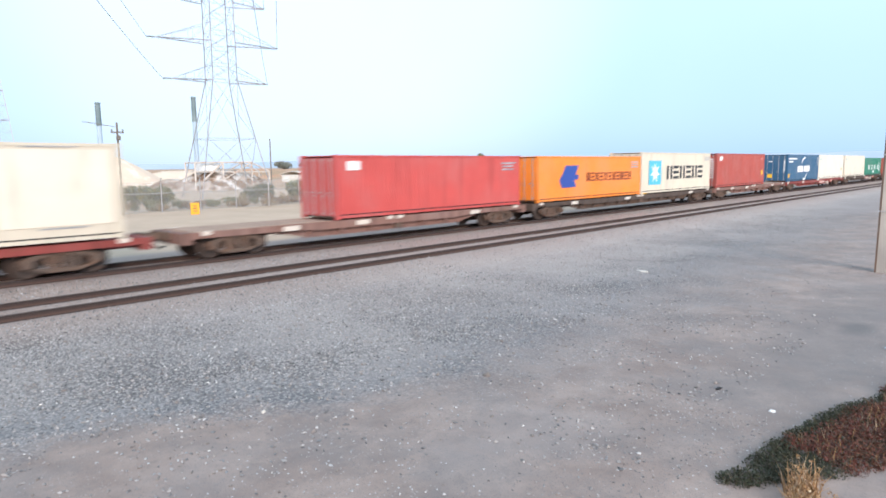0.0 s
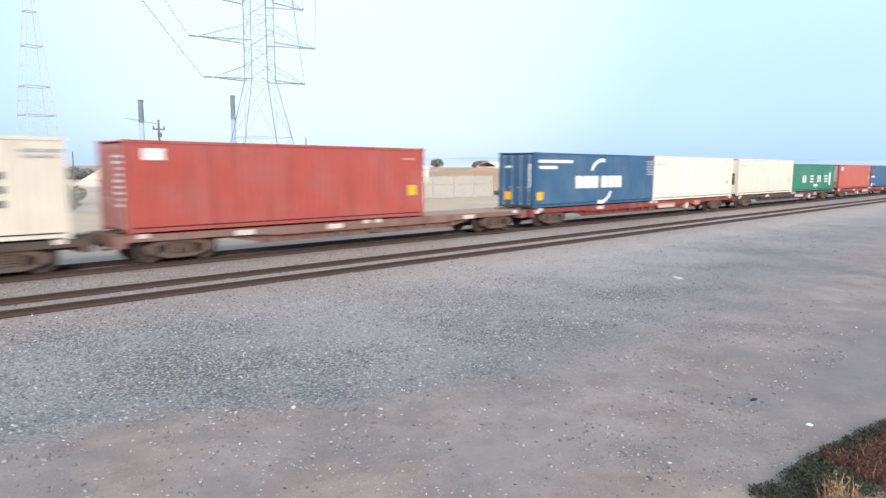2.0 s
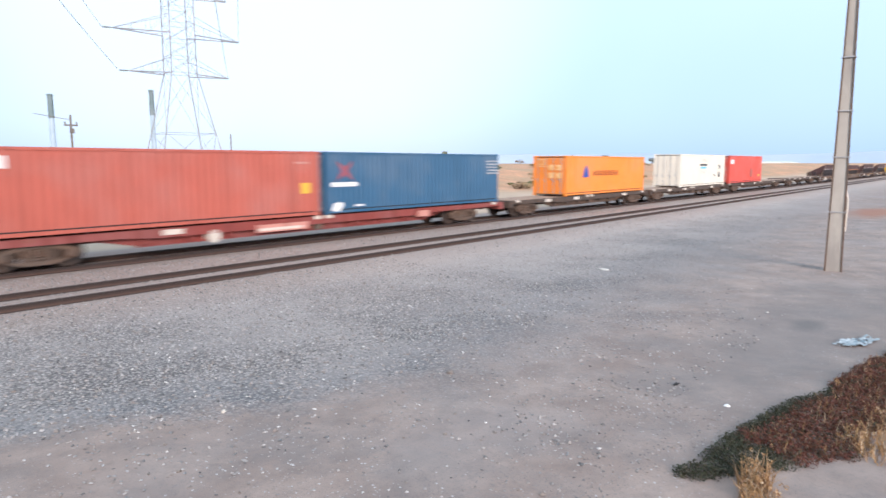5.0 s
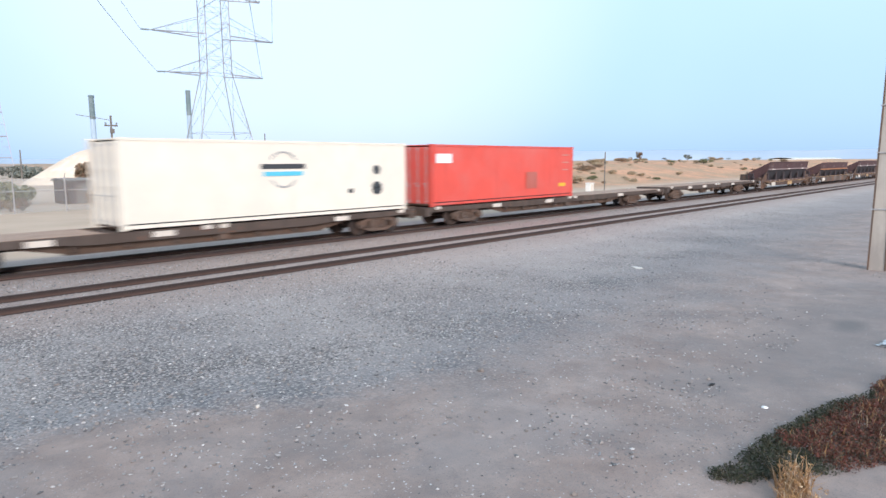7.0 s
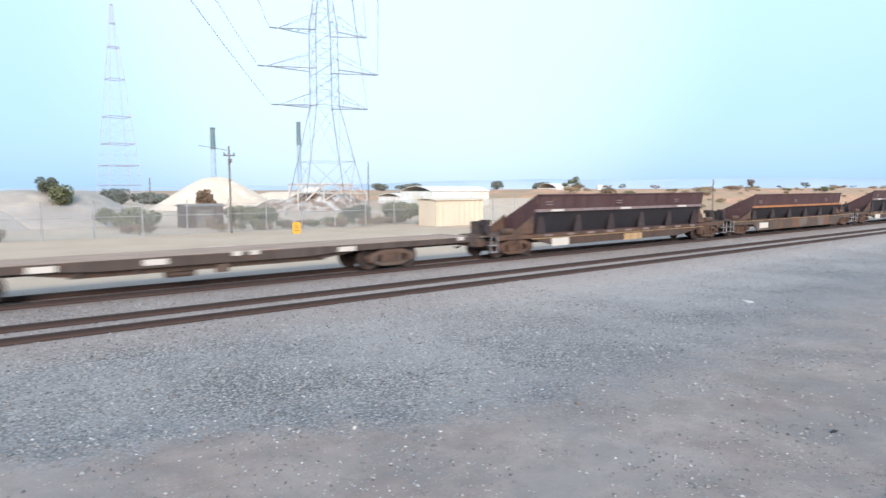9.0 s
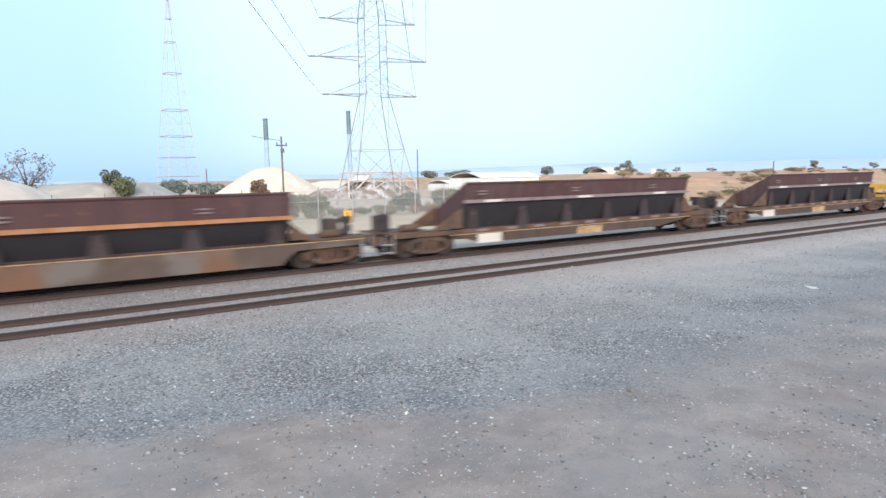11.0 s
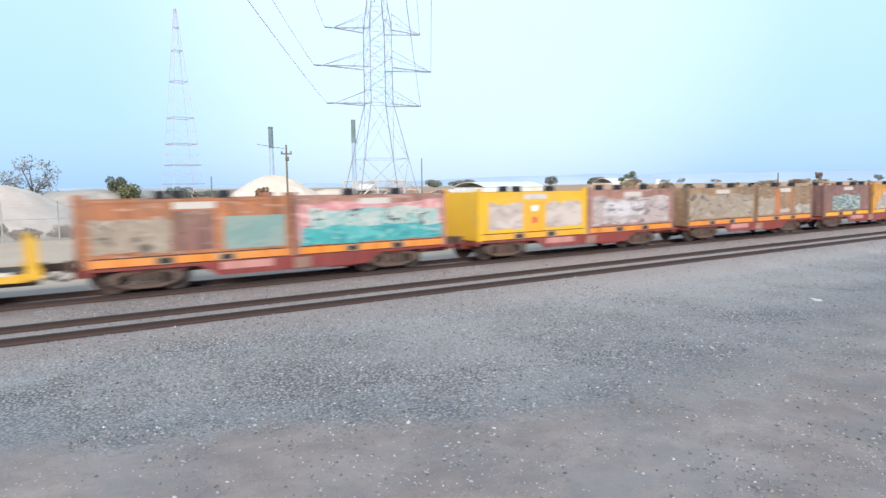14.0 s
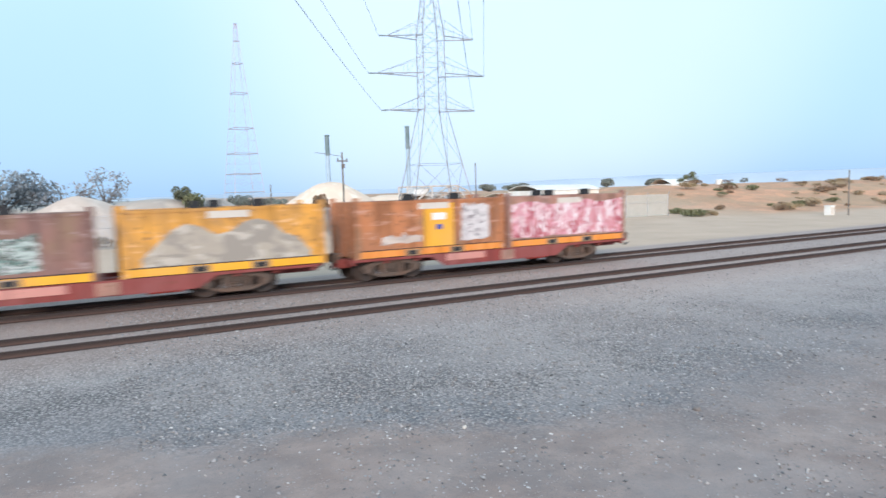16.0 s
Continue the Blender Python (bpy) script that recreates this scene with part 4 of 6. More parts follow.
    # walkways, handrails and air gear on the ends
    for x, s in ((0.3, 1), (length - 0.3, -1)):
        bm = bmesh.new()
        lo, hi = sorted((x, x + s * 2.2))
        box(bm, lo, hi, -1.15, 1.15, 0.98, 1.03)
        part("end_platform", bm, M["rusty_bogie"], w)
        bm = bmesh.new()
        xs = sorted((x + s * 0.25, x + s * 0.45))
        box(bm, *xs, -0.4, -0.15, 1.03, 1.5)
        box(bm, xs[0] - 0.05, xs[1] + 0.05, -0.5, -0.05, 1.5, 1.72)
        bar(bm, (xs[0], -0.5, 1.3), (xs[0], -0.56, 1.3), 0.2, 14)
        part("brake_stand", bm, M["tip_arm"], w, "dark hand-brake stand")
        bm = bmesh.new()
        bar(bm, (x + s * 0.8, -0.75, 1.17), (x + s * 1.6, -0.75, 1.17), 0.14, 12)
        part("air_cylinder", bm, M["rusty_bogie"], w)
        bm = bmesh.new()
        box(bm, min(x + s * 0.4, x + s * 0.9), max(x + s * 0.4, x + s * 0.9), 0.2, 0.8, 1.03, 1.62)
        part("valve_box", bm, M["wagon_dark"], w)
        bm = bmesh.new()
        for z in (0.32, 0.62):
            box(bm, x - 0.2, x + 0.2, -1.26, -1.0, z, z + 0.03)
        for dx in (-0.2, 0.18):
            box(bm, x + dx, x + dx + 0.03, -1.26, -1.22, 0.3, 1.0)
        part("step", bm, M["galv"], w, "pale-edged foot steps")
    put("white_plate", stored(("big_plate",), M["plate"], lambda bm: box(bm, -0.62, 0.62, -1.262, -1.25, 0.40, 0.77)), w, (a + 2.85, 0, 0), "large dirty white plate")
    if not deep:
        put("ochre_plate", stored(("ochre_plate",), M["line"], lambda bm: box(bm, -0.8, 0.8, -1.262, -1.25, 0.4, 0.74)), w, (a + 8.7, 0, 0))
    for x in bog:
        add_bogie(w, x, u, "rusty_bogie")
    add_ends(w, length)
    return on_train(w, u)


tipping_wagon(241.2, 20.5, (1.8, 18.5), 3.0, 17.4)
tipping_wagon(262.0, 20.4, (1.7, 18.8), 3.1, 17.3, deep=True)
tipping_wagon(282.7, 20.9, (2.2, 19.4), 3.85, 18.15)
tipping_wagon(303.9, 20.8, (2.0, 19.0), 4.9, 18.1)


# ---- the yellow stake wagon and its load ----
M["orange_band"] = paint("worn_orange_band", (0.82, 0.275, 0.03), 0.64)
def stake_wagon(u):
    length, deck = 21.0, 0.86
    w = thing("stake_wagon", "yellow flat wagon with steel stakes along both sides", "rail wagon", "wagons of the train")
    ye = M["ochre"]
    for s in (-1, 1):
        y = s * 1.22
        bm = bmesh.new()
        box(bm, 0.3, 20.7, y - 0.05, y + 0.05, 0.64, deck)
        part("side_sill", bm, ye, w)
        bm = bmesh.new()
        prism(bm, [(4.4, 0.64), (7.0, 0.27), (14.2, 0.27), (16.8, 0.64)], s * 0.95 - 0.04, s * 0.95 + 0.04)
        part("truss_plate", bm, M["orange_band"], w)
        for i in range(17):
            put("stake", stored(("stake",), ye, lambda bm: (box(bm, -0.15, 0.15, -0.05, 0.05, 0.7, 1.84), box(bm, -0.2, 0.2, -0.07, 0.07, 0.7, 0.98))), w, (0.25 + i * 1.28, s * 1.29, 0))
    bm = bmesh.new()
    box(bm, 0.2, 20.8, -1.16, 1.16, deck - 0.08, deck - 0.01)
    part("deck", bm, M["wagon_dark"], w)
    bm = bmesh.new()
    box(bm, 0.1, 20.9, -0.3, 0.3, 0.42, 0.77)
    part("centre_sill", bm, M["steel"], w)
    for x in (0.35, 20.65):
        bm = bmesh.new()
        box(bm, x - 0.06, x + 0.06, -1.2, 1.2, deck, deck + 0.3)
        for y in (-1.0, 0, 1.0):
            box(bm, x - 0.05, x + 0.05, y - 0.08, y + 0.08, deck + 0.3, deck + 1.0)
        box(bm, x - 0.055, x + 0.055, -1.2, 1.2, deck + 0.7, deck + 1.05)
        part("end_bulkhead", bm, ye, w)
    for x in (2.0, 4.9, 7.8, 10.7, 13.6, 16.4, 19.2):
        put("white_plate", stored(("stake_plate",), M["plate"], lambda bm: box(bm, -0.32, 0.32, -1.282, -1.268, 0.86, 0.97)), w, (x + 0.7, 0, -0.03), "white reflector plate")
    put("white_plate", stored(("mid_plate",), M["plate"], lambda bm: box(bm, -0.3, 0.3, -1.3, -1.26, 0.22, 0.62)), w, (9.4, 0, 0))
    for x in (2.7, 18.2):
        add_bogie(w, x, u)
    add_ends(w, length)
    on_train(w, u)
    load = thing("stack_of_steel_sections", "dark rusty steel sections stacked flat on the yellow wagon", "steel sections")
    for j, y in enumerate((-0.78, -0.26, 0.26, 0.78)):
        bm = bmesh.new()
        x0 = 1.1 + 0.2 * (j % 2)
        for z in (0.0, 0.36):
            box(bm, x0, 19.8, y - 0.2, y + 0.2, z, z + 0.04)
        box(bm, x0 + 0.01, 19.79, y - 0.02, y + 0.02, 0.04, 0.36)
        part("steel_section", bm, M["brown"], load)
    on_train(load, u, deck - 0.01)


stake_wagon(325.0)


# ---- waste bins on short red wagons, sprayed over with paint ----
def sprayed(name, base, cols, scale, thr=0.5, wave=False):
    """Layers of spray paint with soft, tangled edges."""
    m = material(name, base, 0.6, 0, [(c, scale * (1 + 0.35 * i), thr + 0.03 * i, 0.02, (1.0, 1.0, 1.5) if not wave else (2.2, 1.0, 0.9)) for i, c in enumerate(cols)], 0.05, 1.5)
    for nd in m.node_tree.nodes:
        if nd.bl_idname == "ShaderNodeTexNoise":
            nd.inputs["Distortion"].default_value = 1.6
    return m


def bin_coat(name, rgb):
    """Waste-bin paint: scuffs, brown grime, runs of rust."""
    dull = tuple(c * 0.62 + 0.03 for c in rgb)
    return material(name, rgb, 0.65, 0, [
        (dull, 0.9, 0.53, 0.10), ((0.24, 0.15, 0.09), 1.1, 0.63, 0.08, (1.0, 1.0, 0.5)),
        (tuple(c * 0.55 for c in rgb), 2.2, 0.58, 0.08, (1.6, 1.6, 0.15)),
        (tuple(min(0.8, c * 0.8 + 0.12) for c in rgb), 3.0, 0.63, 0.05, (0.5, 1.0, 2.0)), (RUST, 6.0, 0.66, 0.04)], 0.15, 1.3)


M["yellow_band"] = paint("amber_band", (0.85, 0.40, 0.02), 0.7)
M["bin_brown"] = bin_coat("orange_brown_bin", (0.50, 0.19, 0.075))
M["bin_tan"] = bin_coat("grimy_tan_bin", (0.37, 0.235, 0.13))
M["bin_pink"] = bin_coat("dull_salmon_bin", (0.43, 0.22, 0.16))
M["bin_dark"] = bin_coat("dark_red_brown_bin", (0.27, 0.135, 0.108))
M["bin_amber"] = bin_coat("amber_bin", (0.74, 0.345, 0.055))
SP = {
    "teal": sprayed("teal_and_white_spray", (0.07, 0.36, 0.34), [(0.12, 0.43, 0.40), (0.05, 0.28, 0.29), (0.30, 0.46, 0.42)], 1.1, 0.53),
    "pale_teal": sprayed("pale_green_white_spray", (0.45, 0.49, 0.43), [(0.28, 0.45, 0.41), (0.55, 0.56, 0.50), (0.07, 0.08, 0.08)], 1.3, 0.53),
    "pink": sprayed("pink_spray_fill", (0.62, 0.27, 0.27), [(0.50, 0.24, 0.22), (0.70, 0.40, 0.36)], 1.3),
    "grey": sprayed("grey_white_spray", (0.46, 0.37, 0.33), [(0.55, 0.48, 0.45), (0.38, 0.31, 0.29), (0.17, 0.13, 0.12)], 1.0, 0.54),
    "grey2": sprayed("pale_grey_buff_paint", (0.52, 0.42, 0.35), [(0.60, 0.51, 0.44), (0.43, 0.35, 0.31)], 0.7),
    "tan": sprayed("tan_grey_spray", (0.37, 0.29, 0.21), [(0.42, 0.345, 0.26), (0.31, 0.245, 0.18), (0.13, 0.105, 0.085)], 0.9, 0.55),
    "scrib": sprayed("white_green_scribble", (0.09, 0.10, 0.085), [(0.42, 0.48, 0.44), (0.12, 0.22, 0.19), (0.55, 0.56, 0.54)], 2.6, 0.52),
    "blob": sprayed("blue_grey_silver_spray", (0.41, 0.35, 0.28), [(0.50, 0.44, 0.37), (0.31, 0.27, 0.225)], 0.9),
    "red": sprayed("pink_white_red_spray", (0.60, 0.25, 0.27), [(0.75, 0.62, 0.62), (0.36, 0.05, 0.07), (0.68, 0.36, 0.40)], 1.35, 0.52, True),
    "white": sprayed("white_silver_spray", (0.62, 0.57, 0.55), [(0.50, 0.44, 0.43), (0.20, 0.17, 0.17)], 1.6, 0.55),
    "aqua": sprayed("flat_aqua_patch", (0.22, 0.33, 0.29), [(0.28, 0.34, 0.29)], 0.8),
}
BL, BW, B0, B1 = 6.06, 1.22, 0.26, 1.98  # a bin's length, half width, band and top


def wavy(x0, x1, z0, z1, seed, amp=0.1, n=9):
    """An uneven outline round a painted patch."""
    r = random.Random(seed)
    lo = [(x0 + (x1 - x0) * i / n, z0 + r.uniform(0, amp)) for i in range(n + 1)]
    hi = [(x0 + (x1 - x0) * i / n + r.uniform(-0.05, 0.05), z1 - r.uniform(0, amp * 2.2)) for i in range(n, -1, -1)]
    return lo + hi


def bin_paint(c, name, mat, outline, label="", y=-BW - 0.002):
    bm = bmesh.new()
    prism(bm, outline, y - 0.004, y + 0.002)
    part(name, bm, mat, c, label)


def waste_bin(u, colour, band, label, paints):
    c = thing("waste_bin", label, "waste bin", "waste bins on the train")
    mat, bnd = M[colour], M[band]
    for s in (-1, 1):
        put("side_wall", stored(("bin_side", s), mat, lambda bm: (box(bm, 0.06, BL - 0.06, min(s * BW, s * (BW - 0.06)), max(s * BW, s * (BW - 0.06)), B0, B1 - 0.08), box(bm, 0, BL, min(s * (BW + 0.02), s * (BW - 0.07)), max(s * (BW + 0.02), s * (BW - 0.07)), B1 - 0.1, B1))), c)
        put("base_band", stored(("base_band", s), bnd, lambda bm: box(bm, 0.02, BL - 0.02, min(s * (BW + 0.015), s * (BW - 0.1)), max(s * (BW + 0.015), s * (BW - 0.1)), 0.025, B0 - 0.004)), c, label="worn orange base rail with fork pockets")
        for x in (BL / 2 - 0.92, BL / 2 + 0.92):
            # a solid black block stands for the pocket's shaded inside
            put("fork_pocket", stored(("fork_pocket", s), M["black"], lambda bm: box(bm, -0.17, 0.17, min(s * (BW + 0.022), s * (BW - 0.02)), max(s * (BW + 0.022), s * (BW - 0.02)), 0.05, 0.2)), c, (x, 0, 0))
            put("pocket_surround", stored(("pocket_surround", s), M["bin_tan"], lambda bm: box(bm, -0.3, 0.3, min(s * (BW + 0.019), s * (BW - 0.02)), max(s * (BW + 0.019), s * (BW - 0.02)), 0.015, 0.24)), c, (x, 0, 0))
        # a black strip fills the gap under the bin as its shade
        put("base_gap", stored(("base_gap", s), M["black"], lambda bm: box(bm, 0.05, BL - 0.05, min(s * (BW - 0.02), s * (BW - 0.08)), max(s * (BW - 0.02), s * (BW - 0.08)), -0.03, 0.0)), c)
        put("seam", stored(("seam", s), M["black"], lambda bm: box(bm, 0.03, BL - 0.03, min(s * (BW + 0.012), s * (BW - 0.05)), max(s * (BW + 0.012), s * (BW - 0.05)), B0 - 0.004, B0 + 0.03)), c)
    for x in (0.0, BL - 0.06):
        put("end_wall", stored(("bin_end",), mat, lambda bm: box(bm, 0, 0.06, -BW, BW, 0.02, B1)), c, (x, 0, 0))
        for s in (-1, 1):
            put("corner_post", stored(("bin_post",), mat, lambda bm: box(bm, -0.06, 0.1, -0.09, 0.09, 0.0, B1 + 0.14)), c, (x, s * (BW - 0.06), 0))
    put("lid", stored(("bin_lid",), M["wagon_dark"], lambda bm: box(bm, 0.08, BL - 0.08, -BW + 0.08, BW - 0.08, B1 - 0.12, B1 - 0.02)), c)
    for i, x in enumerate((BL / 2 - 0.95, BL / 2 - 0.05, BL / 2 + 0.95)):
        put("lifting_lug", stored(("lifting_lug",), M["black"], lambda bm: prism(bm, [(-0.2, 0), (0.2, 0), (0.16, 0.24), (-0.16, 0.24)], -0.12, 0.12)), c, (x, -1.06 if i != 1 else 0.9, B1 - 0.004))
    bin_paint(c, "white_label", M["plate"], [(2.4, 1.66), (3.65, 1.66), (3.65, 1.88), (2.4, 1.88)], y=-BW - 0.008)
    for i, (kind, x0, x1, z0, z1) in enumerate(paints):
        m = SP.get(kind) or M[kind]
        ol = wavy(x0, x1, z0, z1, int(u) + i) if kind in SP and kind != "aqua" else [(x0, z0), (x1, z0), (x1, z1), (x0, z1)]
        if kind == "blob" and x1 - x0 > 4:
            tops = [0.15, 0.5, 0.62, 0.9, 1.0, 0.93, 0.72, 0.66, 0.86, 0.95, 0.8, 0.5, 0.2]
            ol = [(x0, z0), (x1, z0)] + [(x1 - (x1 - x0) * q / 12, z0 + (z1 - z0) * h) for q, h in enumerate(tops)]
        bin_paint(c, "sprayed_patch" if kind in SP else "painted_panel", m, ol, y=-BW - 0.002 - 0.004 * i)
    return on_train(c, u, 0.84)


def bin_wagon(u):
    w = thing("bin_wagon", "short red wagon carrying two waste bins", "rail wagon", "wagons of the train")
    length = 13.4
    for s in (-1, 1):
        bm = bmesh.new()
        y = s * 1.18
        prism(bm, [(0.3, 0.75), (3.4, 0.74), (4.0, 0.38), (9.2, 0.38), (9.8, 0.74), (13.1, 0.75), (13.1, 0.836), (0.3, 0.836)], y - 0.04, y + 0.04)
        part("side_sill", bm, BR, w)
    bm = bmesh.new()
    box(bm, 0.1, 13.3, -0.3, 0.3, 0.5, 0.8)
    for x in np.arange(0.4, 13.2, 1.25):
        box(bm, x - 0.07, x + 0.07, -1.14, 1.14, 0.64, 0.82)
    part("centre_sill", bm, BR, w)
    put("white_plate", stored(("bin_plate",), M["pink_plate"], lambda bm: box(bm, -0.85, 0.85, -1.235, -1.222, 0.56, 0.8)), w, (4.9, 0, 0), "faded pinkish plate")
    put("valve_cover", stored(("valve_cover",), M["bin_pink"], lambda bm: box(bm, -0.3, 0.3, -1.3, -1.22, 0.42, 0.78)), w, (6.75, 0, 0), "pale grimy cover")
    put("red_tank", stored(("red_tank",), M["scarlet"], lambda bm: bar(bm, (-0.5, -1.0, 0.5), (0.5, -1.0, 0.5), 0.2, 12)), w, (8.3, 0, 0))
    for x in (1.9, 10.4):
        add_bogie(w, x, u)
    add_ends(w, length)
    return on_train(w, u)


BINS = [
    (347.0, "bin_brown", "orange_band", "orange-brown waste bin with buff and aqua patches", [("tan", 0.15, 2.3, 0.36, 1.5), ("bin_dark", 2.35, 3.6, 0.4, 1.6), ("aqua", 3.9, 5.9, 0.36, 1.4)]),
    (353.25, "bin_pink", "orange_band", "salmon waste bin sprayed with teal and white", [("pink", 0.1, 5.95, 0.5, 1.85), ("pale_teal", 0.5, 5.8, 0.6, 1.62), ("teal", 0.2, 5.9, 0.28, 0.98)]),
    (361.0, "yellow", "yellow_band", "yellow waste bin with pale sprayed patches", [("grey2", 0.5, 2.3, 0.38, 1.62), ("grey2", 3.6, 5.8, 0.38, 1.62), ("yellow_band", 2.45, 3.5, 0.3, 1.55), ("logo_white", 2.8, 3.15, 1.15, 1.4), ("scarlet", 2.85, 3.1, 0.65, 0.9)]),
    (367.25, "bin_pink", "orange_band", "dull pink waste bin sprayed with grey and white", [("grey", 0.3, 5.7, 0.32, 1.75), ("white", 1.0, 3.8, 0.7, 1.6)]),
    (374.6, "bin_tan", "orange_band", "grey-tan waste bin covered in faded spray", [("tan", 0.1, 5.95, 0.3, 1.7)]),
    (380.95, "bin_tan", "orange_band", "tan waste bin with orange streaks and grey spray", [("tan", 0.2, 2.0, 0.3, 1.5), ("bin_brown", 1.9, 2.5, 0.32, 1.85), ("bin_brown", 3.6, 3.9, 0.32, 1.85), ("grey2", 2.5, 3.55, 0.4, 0.75), ("blob", 4.2, 5.9, 0.3, 1.0)]),
    (388.75, "bin_dark", "yellow_band", "dark brown waste bin with a white-green scribble", [("scrib", 1.0, 4.7, 0.34, 1.5)]),
    (395.5, "bin_amber", "yellow_band", "amber waste bin with a grey sprayed silhouette", [("blob", 0.5, 5.6, 0.28, 1.6)]),
    (402.75, "bin_brown", "orange_band", "orange-brown waste bin with a yellow panel", [("yellow_band", 2.6, 3.85, 0.28, 1.85), ("grey2", 0.9, 2.5, 0.4, 0.9), ("white", 4.15, 5.4, 0.4, 1.85), ("logo_white", 2.95, 3.5, 1.25, 1.5), ("logo_blue", 3.1, 3.35, 0.9, 1.08)]),
    (409.1, "bin_pink", "orange_band", "waste bin covered in pink, white and red spray", [("red", 0.1, 5.95, 0.3, 1.85)]),
]
for start in (346.7, 360.6, 374.4, 388.3, 402.2):
    bin_wagon(start)
for row in BINS:
    waste_bin(*row)


# ---- the overhead line: a lattice pylon and its wires ----
def lattice_lines(p, q, r0, r1, n):
    """Bracing between two legs, from (p, q) at the foot to (r0, r1) at the head."""
    p, q, r0, r1 = map(Vector, (p, q, r0, r1))
    for i in range(n):
        a, b = i / n, (i + 1) / n
        yield p.lerp(r0, a), q.lerp(r1, b)
        yield q.lerp(r1, a), p.lerp(r0, b)
        yield p.lerp(r0, b), q.lerp(r1, b)


def lattice_face(bm, p, q, r0, r1, n, r):
    for u, v in lattice_lines(p, q, r0, r1, n):
        bar(bm, u, v, r, 4)


PYLON, PYLON_TURN = (37.2, 68.0), radians(-10.5)
M["pylon"] = material("dull_galvanised_lattice", (0.27, 0.29, 0.31), 0.65, 0.2, [((0.40, 0.38, 0.39), 0.4, 0.55, 0.1)], 0, 1)
M["wire"] = material("dark_conductor", (0.09, 0.10, 0.11), 0.6, 0.3)
M["glass"] = material("grey_insulator", (0.22, 0.25, 0.25), 0.3)


def square(h, w):
    return [Vector((sx * w, sy * w, h)) for sx, sy in ((-1, -1), (1, -1), (1, 1), (-1, 1))]


def make_pylon():
    g = float(height(*PYLON))
    py = thing("pylon", "tall grey lattice steel pylon with three pairs of cross-arms", "pylon", m=pose(*PYLON, g, 0, 0, math.degrees(PYLON_TURN)))
    foot, waist, neck, top = square(0, 3.9), square(12.7 - g, 1.32), square(21.2 - g, 1.27), square(30 - g, 0.25)
    for lo, hi, n, r, nm in ((foot, waist, 2, 0.020, "leg"), (waist, neck, 5, 0.018, "body_leg"), (neck, top, 4, 0.02, "head_leg")):
        for i in range(4):
            bm = bmesh.new()
            bar(bm, lo[i], hi[i], 0.055, 5)
            leg = part(nm, bm, M["pylon"], py)
            for u, v in lattice_lines(lo[i], lo[(i + 1) % 4], hi[i], hi[(i + 1) % 4], n):
                bm = bmesh.new()
                bar(bm, u, v, r, 4)
                part("brace", bm, M["pylon"], leg)
    tips = []
    for z, half, up in ((12.6, 5.2, 1.6), (16.7, 6.55, 1.9), (20.9, 5.2, 1.8)):
        z -= g
        w = 1.30
        for s in (-1, 1):
            bm = bmesh.new()
            tip = Vector((s * half, 0, z))
            for y in (-w, w):
                a, b = Vector((s * w, y, z)), Vector((s * w, y, z + up))
                bar(bm, a, tip, 0.06, 5)
                bar(bm, b, tip, 0.026, 5)
                bar(bm, a, b, 0.026, 4)
                for k in (1, 2):
                    bar(bm, a.lerp(tip, k / 3), b.lerp(tip, k / 3), 0.014, 4)
                bar(bm, a.lerp(tip, 1 / 3), b, 0.014, 4)
            for k in range(4):
                f = k / 4
                bar(bm, Vector((s * w, -w, z)).lerp(tip, f), Vector((s * w, w, z)).lerp(tip, min(1, f + 0.25)), 0.018, 4)
            arm = part("cross_arm", bm, M["pylon"], py)
            bm = bmesh.new()
            # the strings lie along the pull of the conductors
            pull = Vector((-0.92, -0.30, -0.08)) if s < 0 else Vector((-0.33, -0.94, -0.08))
            for k in range(7):
                bar(bm, tip + pull * (0.1 + k * 0.14), tip + pull * (0.18 + k * 0.14), 0.08, 8)
            part("insulator", bm, M["glass"], arm)
            tips.append(Matrix.Rotation(PYLON_TURN, 3, "Z") @ (tip + pull * 1.08) + Vector((*PYLON, g)))
    for i, tip in enumerate(tips):
        along = Vector((-0.481, -0.877, 0)) if i % 2 == 0 else Vector((-0.545, -0.839, 0))
        bm = bmesh.new()
        span = 120.0
        pts = [tip + along * span * q / 24 + Vector((0, 0, -4 * 0.95 * (q / 24) * (1 - q / 24))) for q in range(25)]
        for a, b in zip(pts, pts[1:]):
            bar(bm, a, b, 0.016, 5)
        me = mesh_from(bm, "power_line", M["wire"])
        tagged(new("power_line", me), "dark sagging conductor hung from the pylon", "power line", "conductors of the pylon")


make_pylon()


